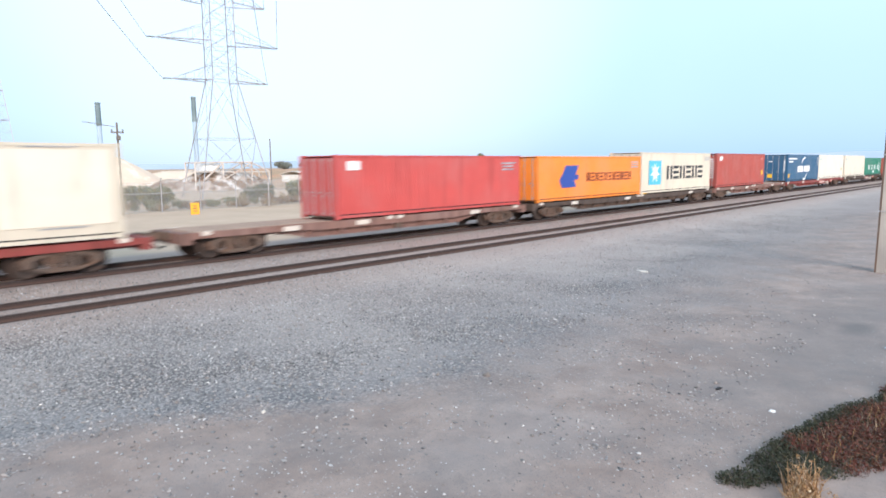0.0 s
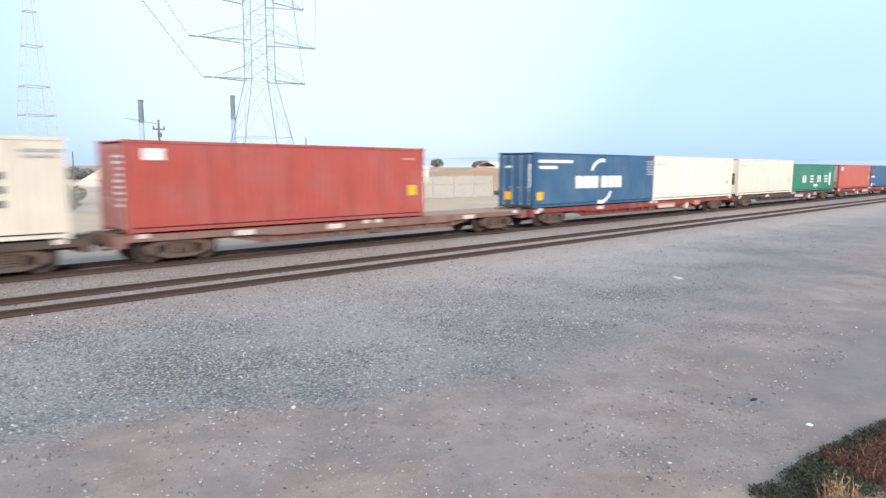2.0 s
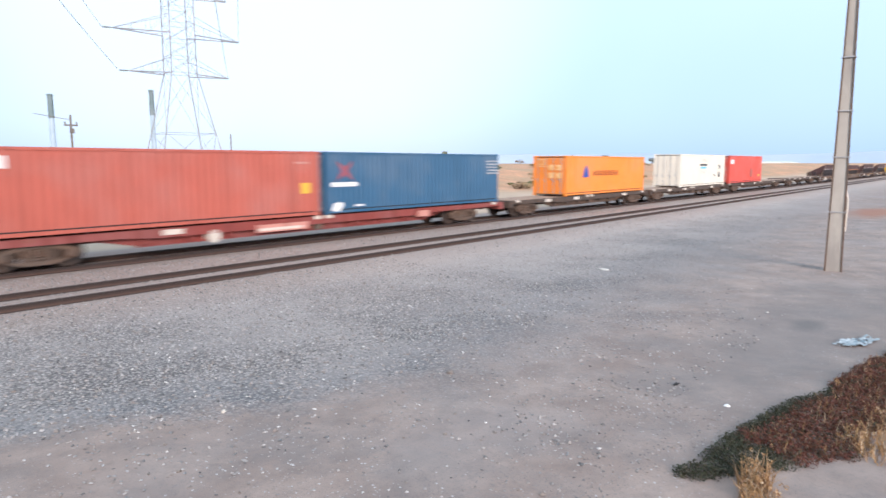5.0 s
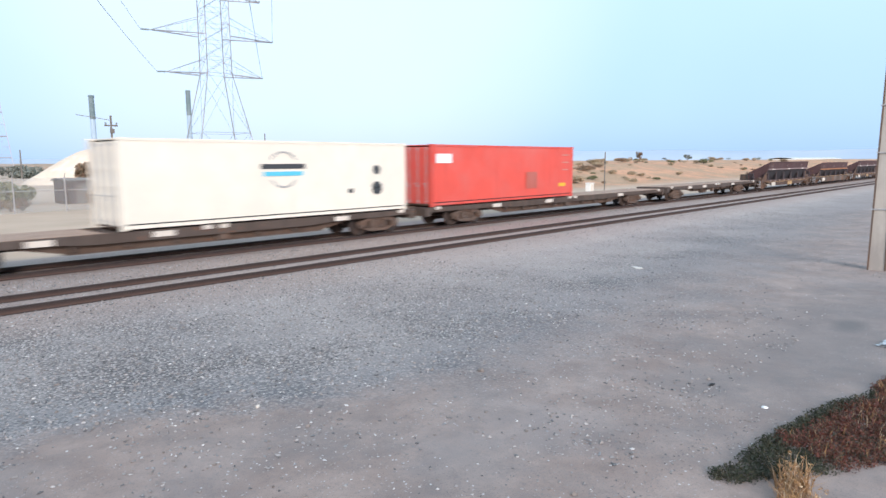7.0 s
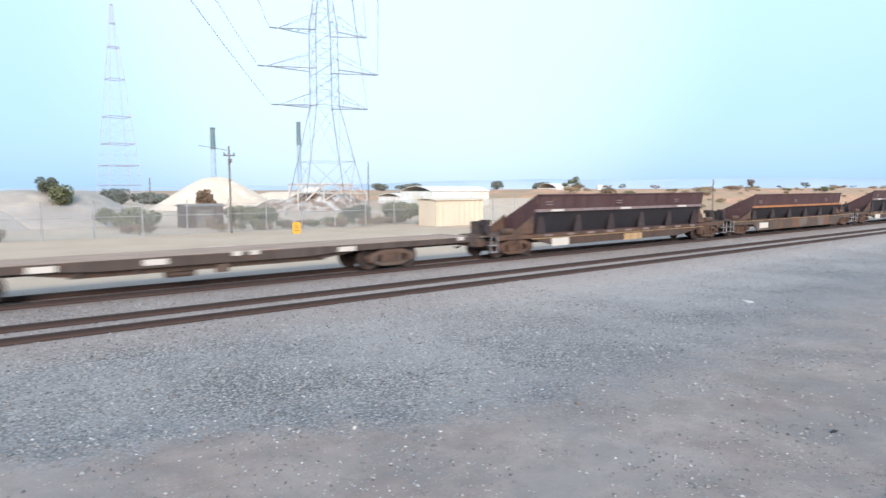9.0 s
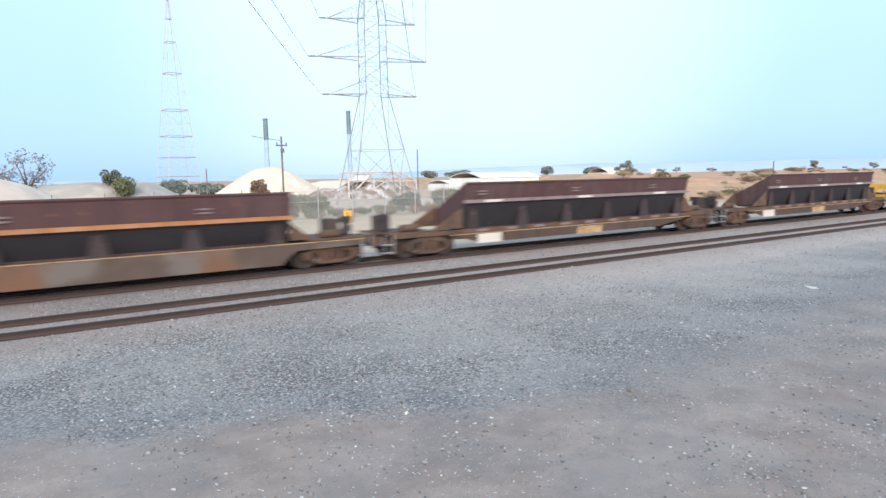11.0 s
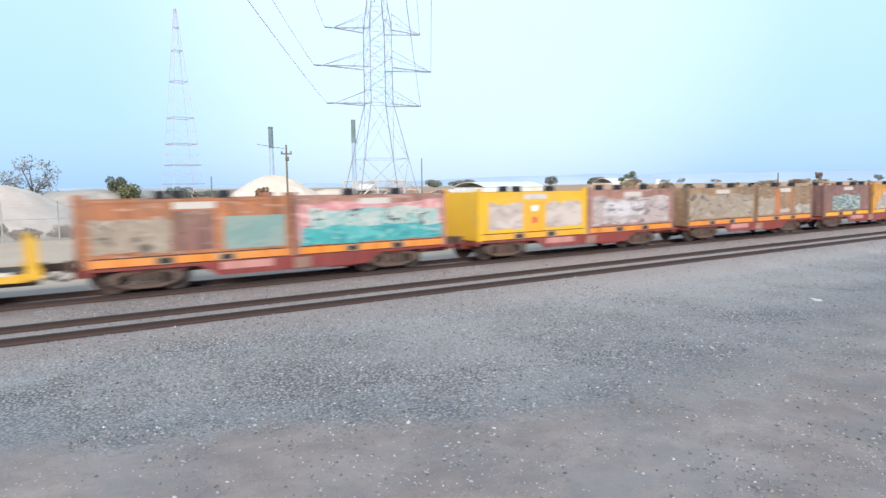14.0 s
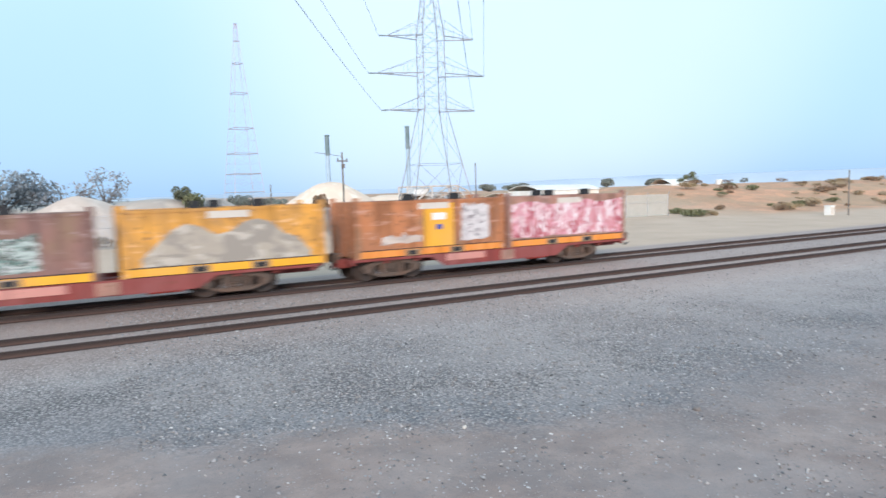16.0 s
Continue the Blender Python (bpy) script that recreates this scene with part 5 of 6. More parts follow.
# ---- a pole of two steel beams with concrete between, beside the dirt road ----
def make_stobie_pole():
    x, y = 23.55, 3.62
    g = float(height(x, y))
    p = thing("utility_pole", "tapered concrete and steel utility pole with a cable guard", "utility pole", m=pose(x, y, g - 0.05, -0.02, 0, 0) @ pose(0, 0, 0, 0, 0, 98))
    bm = bmesh.new()
    a, b = square(0, 0.2), square(11.5, 0.06)
    for v in a:
        v.y *= 0.55
    for v in b:
        v.y *= 0.55
    va, vb = [bm.verts.new(v) for v in a], [bm.verts.new(v) for v in b]
    for i in range(4):
        bm.faces.new((va[i], va[(i + 1) % 4], vb[(i + 1) % 4], vb[i]))
    bm.faces.new(vb)
    part("concrete_core", bm, M["concrete"], p, "pale weathered concrete core")
    for s in (-1, 1):
        bm = bmesh.new()
        quad_sheet(bm, [(s * 0.2, -0.13, 0), (s * 0.2, 0.13, 0), (s * 0.06, 0.07, 11.5), (s * 0.06, -0.07, 11.5)], 0.05 * s)
        part("steel_beam", bm, M["steel"], p, "rust-brown steel side beam")
    for z in (1.9, 3.6, 5.0, 6.6, 8.4):
        bm = bmesh.new()
        w = 0.215 - 0.14 * z / 11.5
        box(bm, -w - 0.06, w + 0.06, -0.13, 0.13, z, z + 0.035)
        part("steel_band", bm, M["galv"], p)
    bm = bmesh.new()
    pts = [(-0.24, -0.12, 1.3), (-0.26, -0.12, 2.3), (-0.16, -0.13, 2.7), (-0.14, -0.12, 3.3), (-0.15, -0.12, 5.0), (-0.13, -0.11, 6.6)]
    for u, v in zip(pts, pts[1:]):
        bar(bm, u, v, 0.03, 7)
    part("cable_pipe", bm, M["plate"], p, "white cable pipe")
    bm = bmesh.new()
    box(bm, -0.2, -0.1, -0.16, -0.06, 3.35, 3.75)
    part("cable_box", bm, M["ink"], p)


make_stobie_pole()


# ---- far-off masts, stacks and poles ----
# mast colours are washed out to imitate haze and sky glare
M["mast_red"] = material("washed_out_red_mast", (0.52, 0.47, 0.54), 0.7)
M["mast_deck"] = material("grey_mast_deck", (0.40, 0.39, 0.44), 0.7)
M["mast_white"] = material("washed_out_white_mast", (0.54, 0.54, 0.60), 0.7)
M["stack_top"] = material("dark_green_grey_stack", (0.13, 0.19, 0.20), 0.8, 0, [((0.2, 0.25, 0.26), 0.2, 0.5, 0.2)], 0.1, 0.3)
# the lower shaft is coloured pale blue, as if dissolving in haze
M["stack_low"] = material("haze_paled_stack", (0.36, 0.47, 0.56), 0.8, 0, [((0.42, 0.52, 0.6), 0.2, 0.5, 0.2)], 0.1, 0.3)
M["pole_wood"] = material("grey_weathered_pole", (0.17, 0.15, 0.13), 0.9)


def make_mast():
    d = 240.0
    m = thing("radio_mast", "tall red and white lattice radio mast, washed out towards the sky", "radio mast", m=pose(0.2225 * d, d, 0, 0, 0, 8))
    half = lambda z: max(0.35, 0.0225 * d * (1 - (z - 5.0) / 62) * 0.98)
    levels = [0, 5, 11.5, 18.7, 27.6, 39.9, 50.3, 58, 64]
    for i, (a, b) in enumerate(zip(levels, levels[1:])):
        bm = bmesh.new()
        lo, hi = square(a, half(a)), square(b, half(b))
        for k in range(4):
            bar(bm, lo[k], hi[k], 0.09, 4)
            lattice_face(bm, lo[k], lo[(k + 1) % 4], hi[k], hi[(k + 1) % 4], 2, 0.022)
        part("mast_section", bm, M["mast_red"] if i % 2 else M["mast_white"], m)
        bm = bmesh.new()
        for k in range(4):
            bar(bm, hi[k] * 1.0, hi[(k + 1) % 4], 0.13, 4)
        part("mast_platform", bm, M["mast_deck"], m)


make_mast()


def make_stack(kx, kz, d, w):
    s = thing("chimney_stack", "slim far-off chimney stack with a dark top", "chimney", "chimney stacks", m=pose(kx * d, d, 0))
    h = 3.1 + kz * d
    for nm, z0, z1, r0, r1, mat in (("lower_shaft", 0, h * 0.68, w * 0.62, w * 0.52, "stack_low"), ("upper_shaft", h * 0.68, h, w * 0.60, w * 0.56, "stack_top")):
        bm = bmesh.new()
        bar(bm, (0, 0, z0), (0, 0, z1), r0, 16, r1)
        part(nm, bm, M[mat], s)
    bm = bmesh.new()
    bar(bm, (0, 0, h - 1.0), (0, 0, h - 0.4), w * 0.66, 16)
    part("collar", bm, M["stack_top"], s)


make_stack(0.3552, 0.0950, 420, 2.6)
make_stack(0.4977, 0.1122, 420, 2.6)


def make_pole(x, y, h, arms=True, r=0.13):
    g = float(height(x, y))
    p = thing("power_pole" if arms else "post", "weathered wooden power pole with a short cross-arm" if arms else "thin dark upright post on the bank", "pole", m=pose(x, y, g - 0.1))
    bm = bmesh.new()
    bar(bm, (0, 0, 0), (0, 0, h), r, 8, r * 0.8)
    part("shaft", bm, M["pole_wood"], p)
    if arms:
        bm = bmesh.new()
        box(bm, -0.42, 0.42, -0.05, 0.05, h - 0.72, h - 0.62)
        part("cross_arm", bm, M["pole_wood"], p)
        for dx in (-0.36, 0.0, 0.36):
            bm = bmesh.new()
            bar(bm, (dx, 0, h - 0.62), (dx, 0, h - 0.45), 0.06, 7)
            part("insulator", bm, M["glass"], p)
        bm = bmesh.new()
        box(bm, -0.12, 0.12, -0.22, -0.06, h - 1.2, h - 0.9)
        bar(bm, (-0.1, 0, h - 0.3), (-2.2, 0, h - 0.02), 0.02, 5)
        part("lamp_arm", bm, M["pole_wood"], p)


make_pole(0.3795 * 47.5, 47.5, 6.5, True, 0.085)
make_pole(1.818 * 35, 35, 4.35, False, 0.07)
make_pole(0.262 * 150, 150, 6.0, False, 0.15)
make_pole(0.632 * 88, 88, 7.6, False, 0.1)


# ---- heaps ----
M["cream_sand"] = material("cream_limestone_sand", (0.78, 0.62, 0.47), 0.95, 0, [((0.70, 0.53, 0.40), 0.15, 0.52, 0.15), ((0.80, 0.70, 0.56), 0.6, 0.6, 0.08)], 0.5, 0.8)
M["grey_sand"] = material("grey_buff_crushed_heap", (0.45, 0.37, 0.30), 0.95, 0, [((0.36, 0.31, 0.27), 0.12, 0.5, 0.12), ((0.52, 0.43, 0.35), 0.5, 0.58, 0.1)], 0.6, 0.9)
M["buff_sand"] = material("pinkish_buff_crushed_stone", (0.60, 0.475, 0.385), 0.95, 0, [((0.50, 0.40, 0.33), 0.12, 0.5, 0.12), ((0.66, 0.55, 0.46), 0.5, 0.58, 0.1)], 0.6, 0.9)
M["rubble"] = material("mixed_pale_rubble", (0.46, 0.38, 0.32), 0.95, 0, [((0.66, 0.62, 0.58), 0.9, 0.56, 0.05), ((0.22, 0.14, 0.09), 0.7, 0.50, 0.05)], 0.8, 1.5)


def heap(name, label, x, y, rx, ry, top, mat, seed, peak=1.0, flat=0.0):
    """A tipped heap with straight slopes, a rounded crest and slumped, uneven sides."""
    g = float(height(x, y))
    bm = bmesh.new()
    rings, seg = 18, 56
    grid = []
    for i in range(rings + 1):
        f = i / rings
        row = []
        for j in range(seg):
            a = math.tau * j / seg
            wob = 1 + 0.10 * noise.noise((math.cos(a) * 1.5 + seed, math.sin(a) * 1.5, 0.3 * seed))
            px, py_ = rx * f * wob * math.cos(a), ry * f * wob * math.sin(a)
            s = max(0.0, f - flat) / (1 - flat)
            z = (top - g) * max(0.0, 1 - s ** (1.0 + 0.25 * peak) * 1.0) if s < 1 else 0
            z *= 1 - 0.12 * math.exp(-(s * 6) ** 2)
            z += (0.16 * noise.noise((px * 0.35, py_ * 0.35, seed)) + 0.06 * noise.noise((px * 1.3, py_ * 1.3, seed))) * (1 - f ** 3) * min(1.5, top - g) * 0.8
            row.append(bm.verts.new((px, py_, z - 0.12 * f)))
        grid.append(row)
    for i in range(rings):
        for j in range(seg):
            if i == 0:
                continue
            bm.faces.new((grid[i][j], grid[i + 1][j], grid[i + 1][(j + 1) % seg], grid[i][(j + 1) % seg]))
    bm.faces.new(grid[1])
    for v in grid[0]:
        bm.verts.remove(v)
    me = mesh_from(bm, name, mat, True)
    ob = new(name, me)
    ob.location = (x, y, g)
    tagged(ob, label, "heap", "heaps beyond the line")


heap("sand_mound", "bright cream heap of limestone sand", 0.357 * 112, 112, 11.0, 10, 6.25, M["cream_sand"], 3, 0.6)
heap("sand_mound", "low cream tail of the sand heap", 0.47 * 112, 113, 15, 9, 3.2, M["cream_sand"], 5)
heap("gravel_mound", "buff conical heap of crushed stone", 0.006 * 66, 66, 7.6, 7.4, 4.35, M["buff_sand"], 7, -0.2)
heap("gravel_mound", "long grey heap of crushed stone with bushes", 0.122 * 72, 72, 10.5, 9, 3.6, M["grey_sand"], 9, 0.6, 0.35)
heap("gravel_mound", "grey heap of crushed stone behind the others", -0.11 * 80, 80, 10, 9, 3.2, M["grey_sand"], 11, 0.8)
heap("rubble_mound", "heap of pale rubble and scrap under the gantry", 0.55 * 94, 96, 9, 6, 3.2, M["rubble"], 13, 0.4, 0.3)
heap("rubble_mound", "low pale rubble strewn beside the pylon", 0.47 * 96, 99, 5, 4, 1.9, M["rubble"], 15)


# ---- a white steel gantry over the rubble ----
M["white_steel"] = material("chalky_white_steel", (0.60, 0.54, 0.48), 0.7, 0, [((0.45, 0.28, 0.2), 1.5, 0.62, 0.06)], 0.1, 2)


def make_gantry():
    d = 92.0
    x0, x1 = 0.494 * d, 0.628 * d
    gz = float(height(x0, d))
    g = thing("steel_gantry", "pale steel loading gantry over heaps of rubble", "gantry", m=pose(x0, d, gz))
    w, top = x1 - x0, 4.0 - gz
    for x in (0, w * 0.36, w * 0.75, w):
        for y in (0, 3.0):
            bm = bmesh.new()
            bar(bm, (x, y, 0), (x, y, top if x < w else top - 1.4), 0.14, 6)
            part("post", bm, M["white_steel"], g)
    bm = bmesh.new()
    for y in (0, 3.0):
        bar(bm, (0, y, top), (w * 0.75, y, top + 0.05), 0.14, 6)
        bar(bm, (w * 0.75, y, top), (w, y, top - 1.4), 0.12, 6)
        bar(bm, (0, y, top - 1.3), (w, y, top - 1.5), 0.12, 6)
        bar(bm, (w * 0.36, y, top), (w * 0.1, y, top - 2.6), 0.14, 6)
        bar(bm, (w * 0.36, y, top - 2.6), (w * 0.75, y, top), 0.12, 6)
    for x in np.linspace(0, w * 0.75, 6):
        bar(bm, (x, 0, top), (x, 3, top), 0.09, 5)
    part("top_frame", bm, M["white_steel"], g)
    bm = bmesh.new()
    box(bm, w * 0.12, w * 0.34, 0.6, 2.6, top - 1.2, top - 0.2)
    part("hopper", bm, M["logo_white"], g, "white hopper")


make_gantry()


# ---- sheds and tanks beyond the fence ----
def ribbed_shed(name, label, x0, x1, y, depth, top, mat, roof_mat, rise=0.3):
    g = float(height((x0 + x1) / 2, y))
    s = thing(name, label, "shed", "sheds beyond the line", m=pose(x0, y, g))
    w, h = x1 - x0, top - g
    for yy, o in ((0, -1), (depth, 1)):
        bm = bmesh.new()
        corrugated(bm, w, 0, h, yy, o, pitch=0.6)
        part("wall", bm, mat, s)
    for xx in (0, w):
        bm = bmesh.new()
        box(bm, xx - 0.03, xx + 0.03, 0.0, depth, 0, h)
        part("end_wall", bm, mat, s)
    bm = bmesh.new()
    n = 10
    prof = [(-0.2 + (depth + 0.4) * i / n, h + rise * math.sin(math.pi * i / n)) for i in range(n + 1)]
    rows = [[bm.verts.new((x, a, z + dz)) for a, z in prof] for x, dz in ((-0.2, 0), (w + 0.2, 0), (w + 0.2, 0.06), (-0.2, 0.06))]
    for p, q in ((0, 1), (1, 2), (2, 3), (3, 0)):
        for i in range(n):
            bm.faces.new((rows[p][i], rows[q][i], rows[q][i + 1], rows[p][i + 1]))
    for e in (0, n):
        bm.faces.new([row[e] for row in rows])
    part("roof", bm, roof_mat, s)
    for i in range(max(1, int(w / 3))):
        bm = bmesh.new()
        box(bm, 0.8 + i * 3, 2.2 + i * 3, -0.06, -0.02, 0, min(2.3, h - 0.3))
        part("door", bm, roof_mat, s)


M["shed_white"] = material("bright_white_cladding", (0.82, 0.80, 0.74), 0.5, 0, [((0.70, 0.62, 0.50), 0.4, 0.6, 0.15)], 0.1, 1)
M["shed_cream"] = material("cream_cladding", (0.74, 0.62, 0.46), 0.6, 0, [((0.66, 0.54, 0.40), 0.5, 0.55, 0.15)], 0.1, 1)
ribbed_shed("white_shed", "bright white metal shed behind the fence", 0.775 * 68, 0.925 * 68, 68, 7, 2.85, M["shed_white"], M["shed_white"], 0.7)
ribbed_shed("site_cabin", "cream metal site cabin before the fence", 35.0, 40.5, 44.6, 2.4, 2.15, M["shed_cream"], M["shed_cream"], 0.12)
ribbed_shed("low_shed", "low white shed with a pale roof", 0.70 * 84, 0.79 * 84, 84, 6, 2.0, M["shed_white"], M["shed_white"], 0.5)
ribbed_shed("round_roofed_shed", "far white shed with a rounded roof", 0.985 * 160, 1.045 * 160, 160, 8, 1.9, M["shed_white"], M["shed_white"], 1.0)
ribbed_shed("round_roofed_shed", "white shed with a rounded roof on the bank", 1.135 * 150, 1.21 * 150, 150, 9, 3.2 + 0.2, M["shed_white"], M["shed_white"], 1.6)
ribbed_shed("long_shed", "long low white shed far along the line", 3.85 * 105, 4.95 * 105, 105, 14, 3.3, M["shed_white"], M["shed_white"], 0.8)
ribbed_shed("hut", "dark weathered hut beside the fence", 0.312 * 56, 0.367 * 56, 56, 2.4, 1.75, M["wagon_dark"], M["pole_wood"], 0.15)


def small_tank(x, y, z):
    g = float(height(x, y))
    t = thing("water_tank", "small white water tank on a stand", "tank", m=pose(x, y, g))
    bm = bmesh.new()
    bar(bm, (0, 0, z - g - 1.6), (0, 0, z - g), 1.0, 14)
    part("tank_body", bm, M["shed_white"], t)
    bm = bmesh.new()
    for a in range(4):
        bar(bm, (0.7 * math.cos(a * 1.571), 0.7 * math.sin(a * 1.571), 0), (0.7 * math.cos(a * 1.571), 0.7 * math.sin(a * 1.571), z - g - 1.6), 0.1, 5)
    part("stand", bm, M["galv"], t)


small_tank(1.292 * 130, 130, 4.3)


# ---- fence, sign and cabinet ----
def mesh_material(name, rgb, cover):
    m = material(name, rgb, 0.8)
    t = m.node_tree
    b = t.nodes["Principled BSDF"]
    tr, mx = t.nodes.new("ShaderNodeBsdfTransparent"), t.nodes.new("ShaderNodeMixShader")
    mx.inputs[0].default_value = cover
    t.links.new(tr.outputs[0], mx.inputs[1])
    t.links.new(b.outputs[0], mx.inputs[2])
    t.links.new(mx.outputs[0], t.nodes["Material Output"].inputs[0])
    return m


M["chain_link"] = mesh_material("open_chain_link", (0.42, 0.42, 0.42), 0.16)
M["shade_cloth"] = mesh_material("grey_green_shade_cloth", (0.56, 0.54, 0.48), 0.45)


def make_fence(name, label, x0, x1, y, h, cloth=(), rail=True):
    f = thing(name, label, "fence", "fences beyond the line")
    n = round((x1 - x0) / 3.0)
    for i in range(n + 1):
        x = x0 + (x1 - x0) * i / n
        z = float(height(x, y))
        put("post", stored(("fence_post", h), M["galv"], lambda bm: (bar(bm, (0, 0, -0.1), (0, 0, h), 0.045, 6), bar(bm, (0, 0, h), (-0.02, -0.22, h + 0.24), 0.03, 5))), f, (x, y, z))
        if i < n:
            x2 = x0 + (x1 - x0) * (i + 1) / n
            zz = float(height(x2, y))
            covered = any(a <= (x + x2) / 2 <= b for a, b in cloth)
            bm = bmesh.new()
            quad_sheet(bm, [(x + 0.05, y, z + 0.05), (x2 - 0.05, y, zz + 0.05), (x2 - 0.05, y, zz + h - 0.05), (x + 0.05, y, z + h - 0.05)], 0.01)
            part("shade_cloth" if covered else "wire_mesh", bm, M["shade_cloth"] if covered else M["chain_link"], f, "grey-green shade cloth" if covered else "open wire mesh")
            if rail:
                bm = bmesh.new()
                bar(bm, (x, y, z + h * 0.62), (x2, y, zz + h * 0.62), 0.022, 5)
                part("rail", bm, M["galv"], f)


make_fence("chain_link_fence", "chain-link fence with grey-green shade cloth on part", -12, 54.0, 48.0, 2.3, [(43.0, 54.5)])


def make_sign():
    x, y = 0.49 * 44.5, 44.5
    g = float(height(x, y))
    s = thing("warning_sign", "yellow warning sign on a low post", "sign", m=pose(x, y, g, 0, 0, -12))
    bm = bmesh.new()
    bar(bm, (0, 0.03, -0.1), (0, 0.03, 0.8), 0.035, 6)
    part("post", bm, M["galv"], s)
    bm = bmesh.new()
    box(bm, -0.3, 0.3, -0.015, 0.0, 0.0, 0.82)
    part("sign_plate", bm, M["yellow_band"], s, "plain yellow plate")
    for z in (0.56, 0.4, 0.2):
        bm = bmesh.new()
        box(bm, -0.16, 0.14, -0.019, -0.016, z, z + 0.07)
        part("marking_bar", bm, M["brown"], s)


make_sign()


def make_cabinet():
    x, y = 1.73 * 36.5, 36.5
    g = float(height(x, y))
    c = thing("signal_cabinet", "small white trackside cabinet", "cabinet", m=pose(x, y, g))
    bm = bmesh.new()
    box(bm, -0.36, 0.36, -0.3, 0.3, 0, 0.85)
    box(bm, -0.41, 0.41, -0.35, 0.35, 0.85, 0.92)
    part("housing", bm, M["shed_white"], c)
    bm = bmesh.new()
    box(bm, -0.28, 0.28, -0.315, -0.302, 0.06, 0.78)
    part("door", bm, M["plate"], c)


make_cabinet()


# ---- hills on the skyline ----
def make_hills():
    bm = bmesh.new()
    prev = None
    for i in range(241):
        a = radians(-25 + 140 * i / 240)  # from +x towards +y and beyond
        d = 3900
        x, y = d * math.cos(a), d * math.sin(a)
        k = smooth(100, 20, math.degrees(a))
        h = 18 + 66 * float(k) * (0.75 + 0.5 * noise.noise((i * 0.035, 1.7, 0))) + 8 * noise.noise((i * 0.16, 4.2, 0))
        v = (bm.verts.new((x, y, -3)), bm.verts.new((x * 1.02, y * 1.02, h * 0.7)), bm.verts.new((x * 1.05, y * 1.05, h)))
        if prev:
            bm.faces.new((prev[0], v[0], v[1], prev[1]))
            bm.faces.new((prev[1], v[1], v[2], prev[2]))
        prev = v
    # distance haze is painted into the hills as pale blue
    m = material("hills_painted_haze_blue", (0.40, 0.48, 0.57), 1.0, 0, [((0.46, 0.52, 0.58), 0.002, 0.5, 0.1)], 0, 0.001)
    tagged(new("hills_backdrop", mesh_from(bm, "hills_backdrop", m, True)), "low hills along the skyline, coloured blue for distance haze", "hills", kind="structure")


make_hills()


# ---- plants ----
def leaf_material(name, cols, rough=0.7):
    m = bpy.data.materials.new(name)
    m.use_nodes = True
    t = m.node_tree
    g, r = t.nodes.new("ShaderNodeNewGeometry"), t.nodes.new("ShaderNodeValToRGB")
    while len(r.color_ramp.elements) < len(cols):
        r.color_ramp.elements.new(0.5)
    for i, (e, c) in enumerate(zip(r.color_ramp.elements, cols)):
        e.position, e.color = i / max(1, len(cols) - 1), (*c, 1)
    t.links.new(g.outputs["Random Per Island"], r.inputs[0])
    b = t.nodes["Principled BSDF"]
    t.links.new(r.outputs[0], b.inputs["Base Color"])
    b.inputs["Roughness"].default_value = rough
    return m


LEAF = {
    "green": leaf_material("olive_green_leaves", [(0.09, 0.105, 0.05), (0.16, 0.17, 0.08), (0.23, 0.21, 0.11)]),
    "dark": leaf_material("dark_green_leaves", [(0.07, 0.085, 0.055), (0.12, 0.135, 0.085), (0.17, 0.165, 0.11)]),
    # far leaves carry the air's haze in their own colour
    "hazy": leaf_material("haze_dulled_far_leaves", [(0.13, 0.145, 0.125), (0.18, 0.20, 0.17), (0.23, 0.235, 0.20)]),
    "dry": leaf_material("dry_scrub_leaves", [(0.28, 0.20, 0.11), (0.38, 0.28, 0.16), (0.22, 0.18, 0.10)]),
    "brown": leaf_material("brown_shrub_leaves", [(0.20, 0.125, 0.075), (0.28, 0.18, 0.11), (0.17, 0.14, 0.09)]),
    # olive-tan scrub, paled so the bank looks seen through haze
    "scrub": leaf_material("haze_paled_olive_tan_scrub", [(0.36, 0.275, 0.175), (0.44, 0.34, 0.225), (0.29, 0.235, 0.15)]),
    "grey": leaf_material("grey_twigs", [(0.24, 0.25, 0.27), (0.34, 0.35, 0.37), (0.20, 0.21, 0.22)]),
    # green leaves greyed and blued to imitate haze behind the heaps
    "misty": leaf_material("haze_greyed_green_leaves", [(0.17, 0.20, 0.22), (0.24, 0.27, 0.29), (0.30, 0.33, 0.35)]),
}
BARK = material("grey_bark", (0.20, 0.17, 0.15), 0.95, 0, [((0.11, 0.09, 0.08), 3, 0.55, 0.1, (1, 1, 0.2))], 0.4, 3)


def leaf_cloud(name, clumps, per, size, seed, mat):
    """Small folded leaves strewn through uneven clumps: (x, y, z, rx, ry, rz)."""
    r = np.random.RandomState(seed)
    vs, fs = [], []
    for cx, cy, cz, rx, ry, rz in clumps:
        d = r.normal(size=(per, 3))
        d /= np.linalg.norm(d, axis=1)[:, None]
        p = d * (r.uniform(0.45, 1.0, (per, 1)) ** 0.5) * (rx, ry, rz) + (cx, cy, cz)
        for q in p:
            a, b = r.normal(size=3), r.normal(size=3)
            a /= np.linalg.norm(a)
            b -= a * (a @ b)
            b /= np.linalg.norm(b)
            s = size * r.uniform(0.6, 1.4)
            n = len(vs)
            vs += [(q - a * s).tolist(), (q + b * s * 0.5).tolist(), (q + a * s).tolist(), (q - b * s * 0.5 + np.cross(a, b) * s * 0.3).tolist()]
            fs += [(n, n + 1, n + 2), (n, n + 2, n + 3)]
    me = bpy.data.meshes.new(name)
    me.from_pydata(vs, [], fs)
    me.materials.append(mat)
    return me


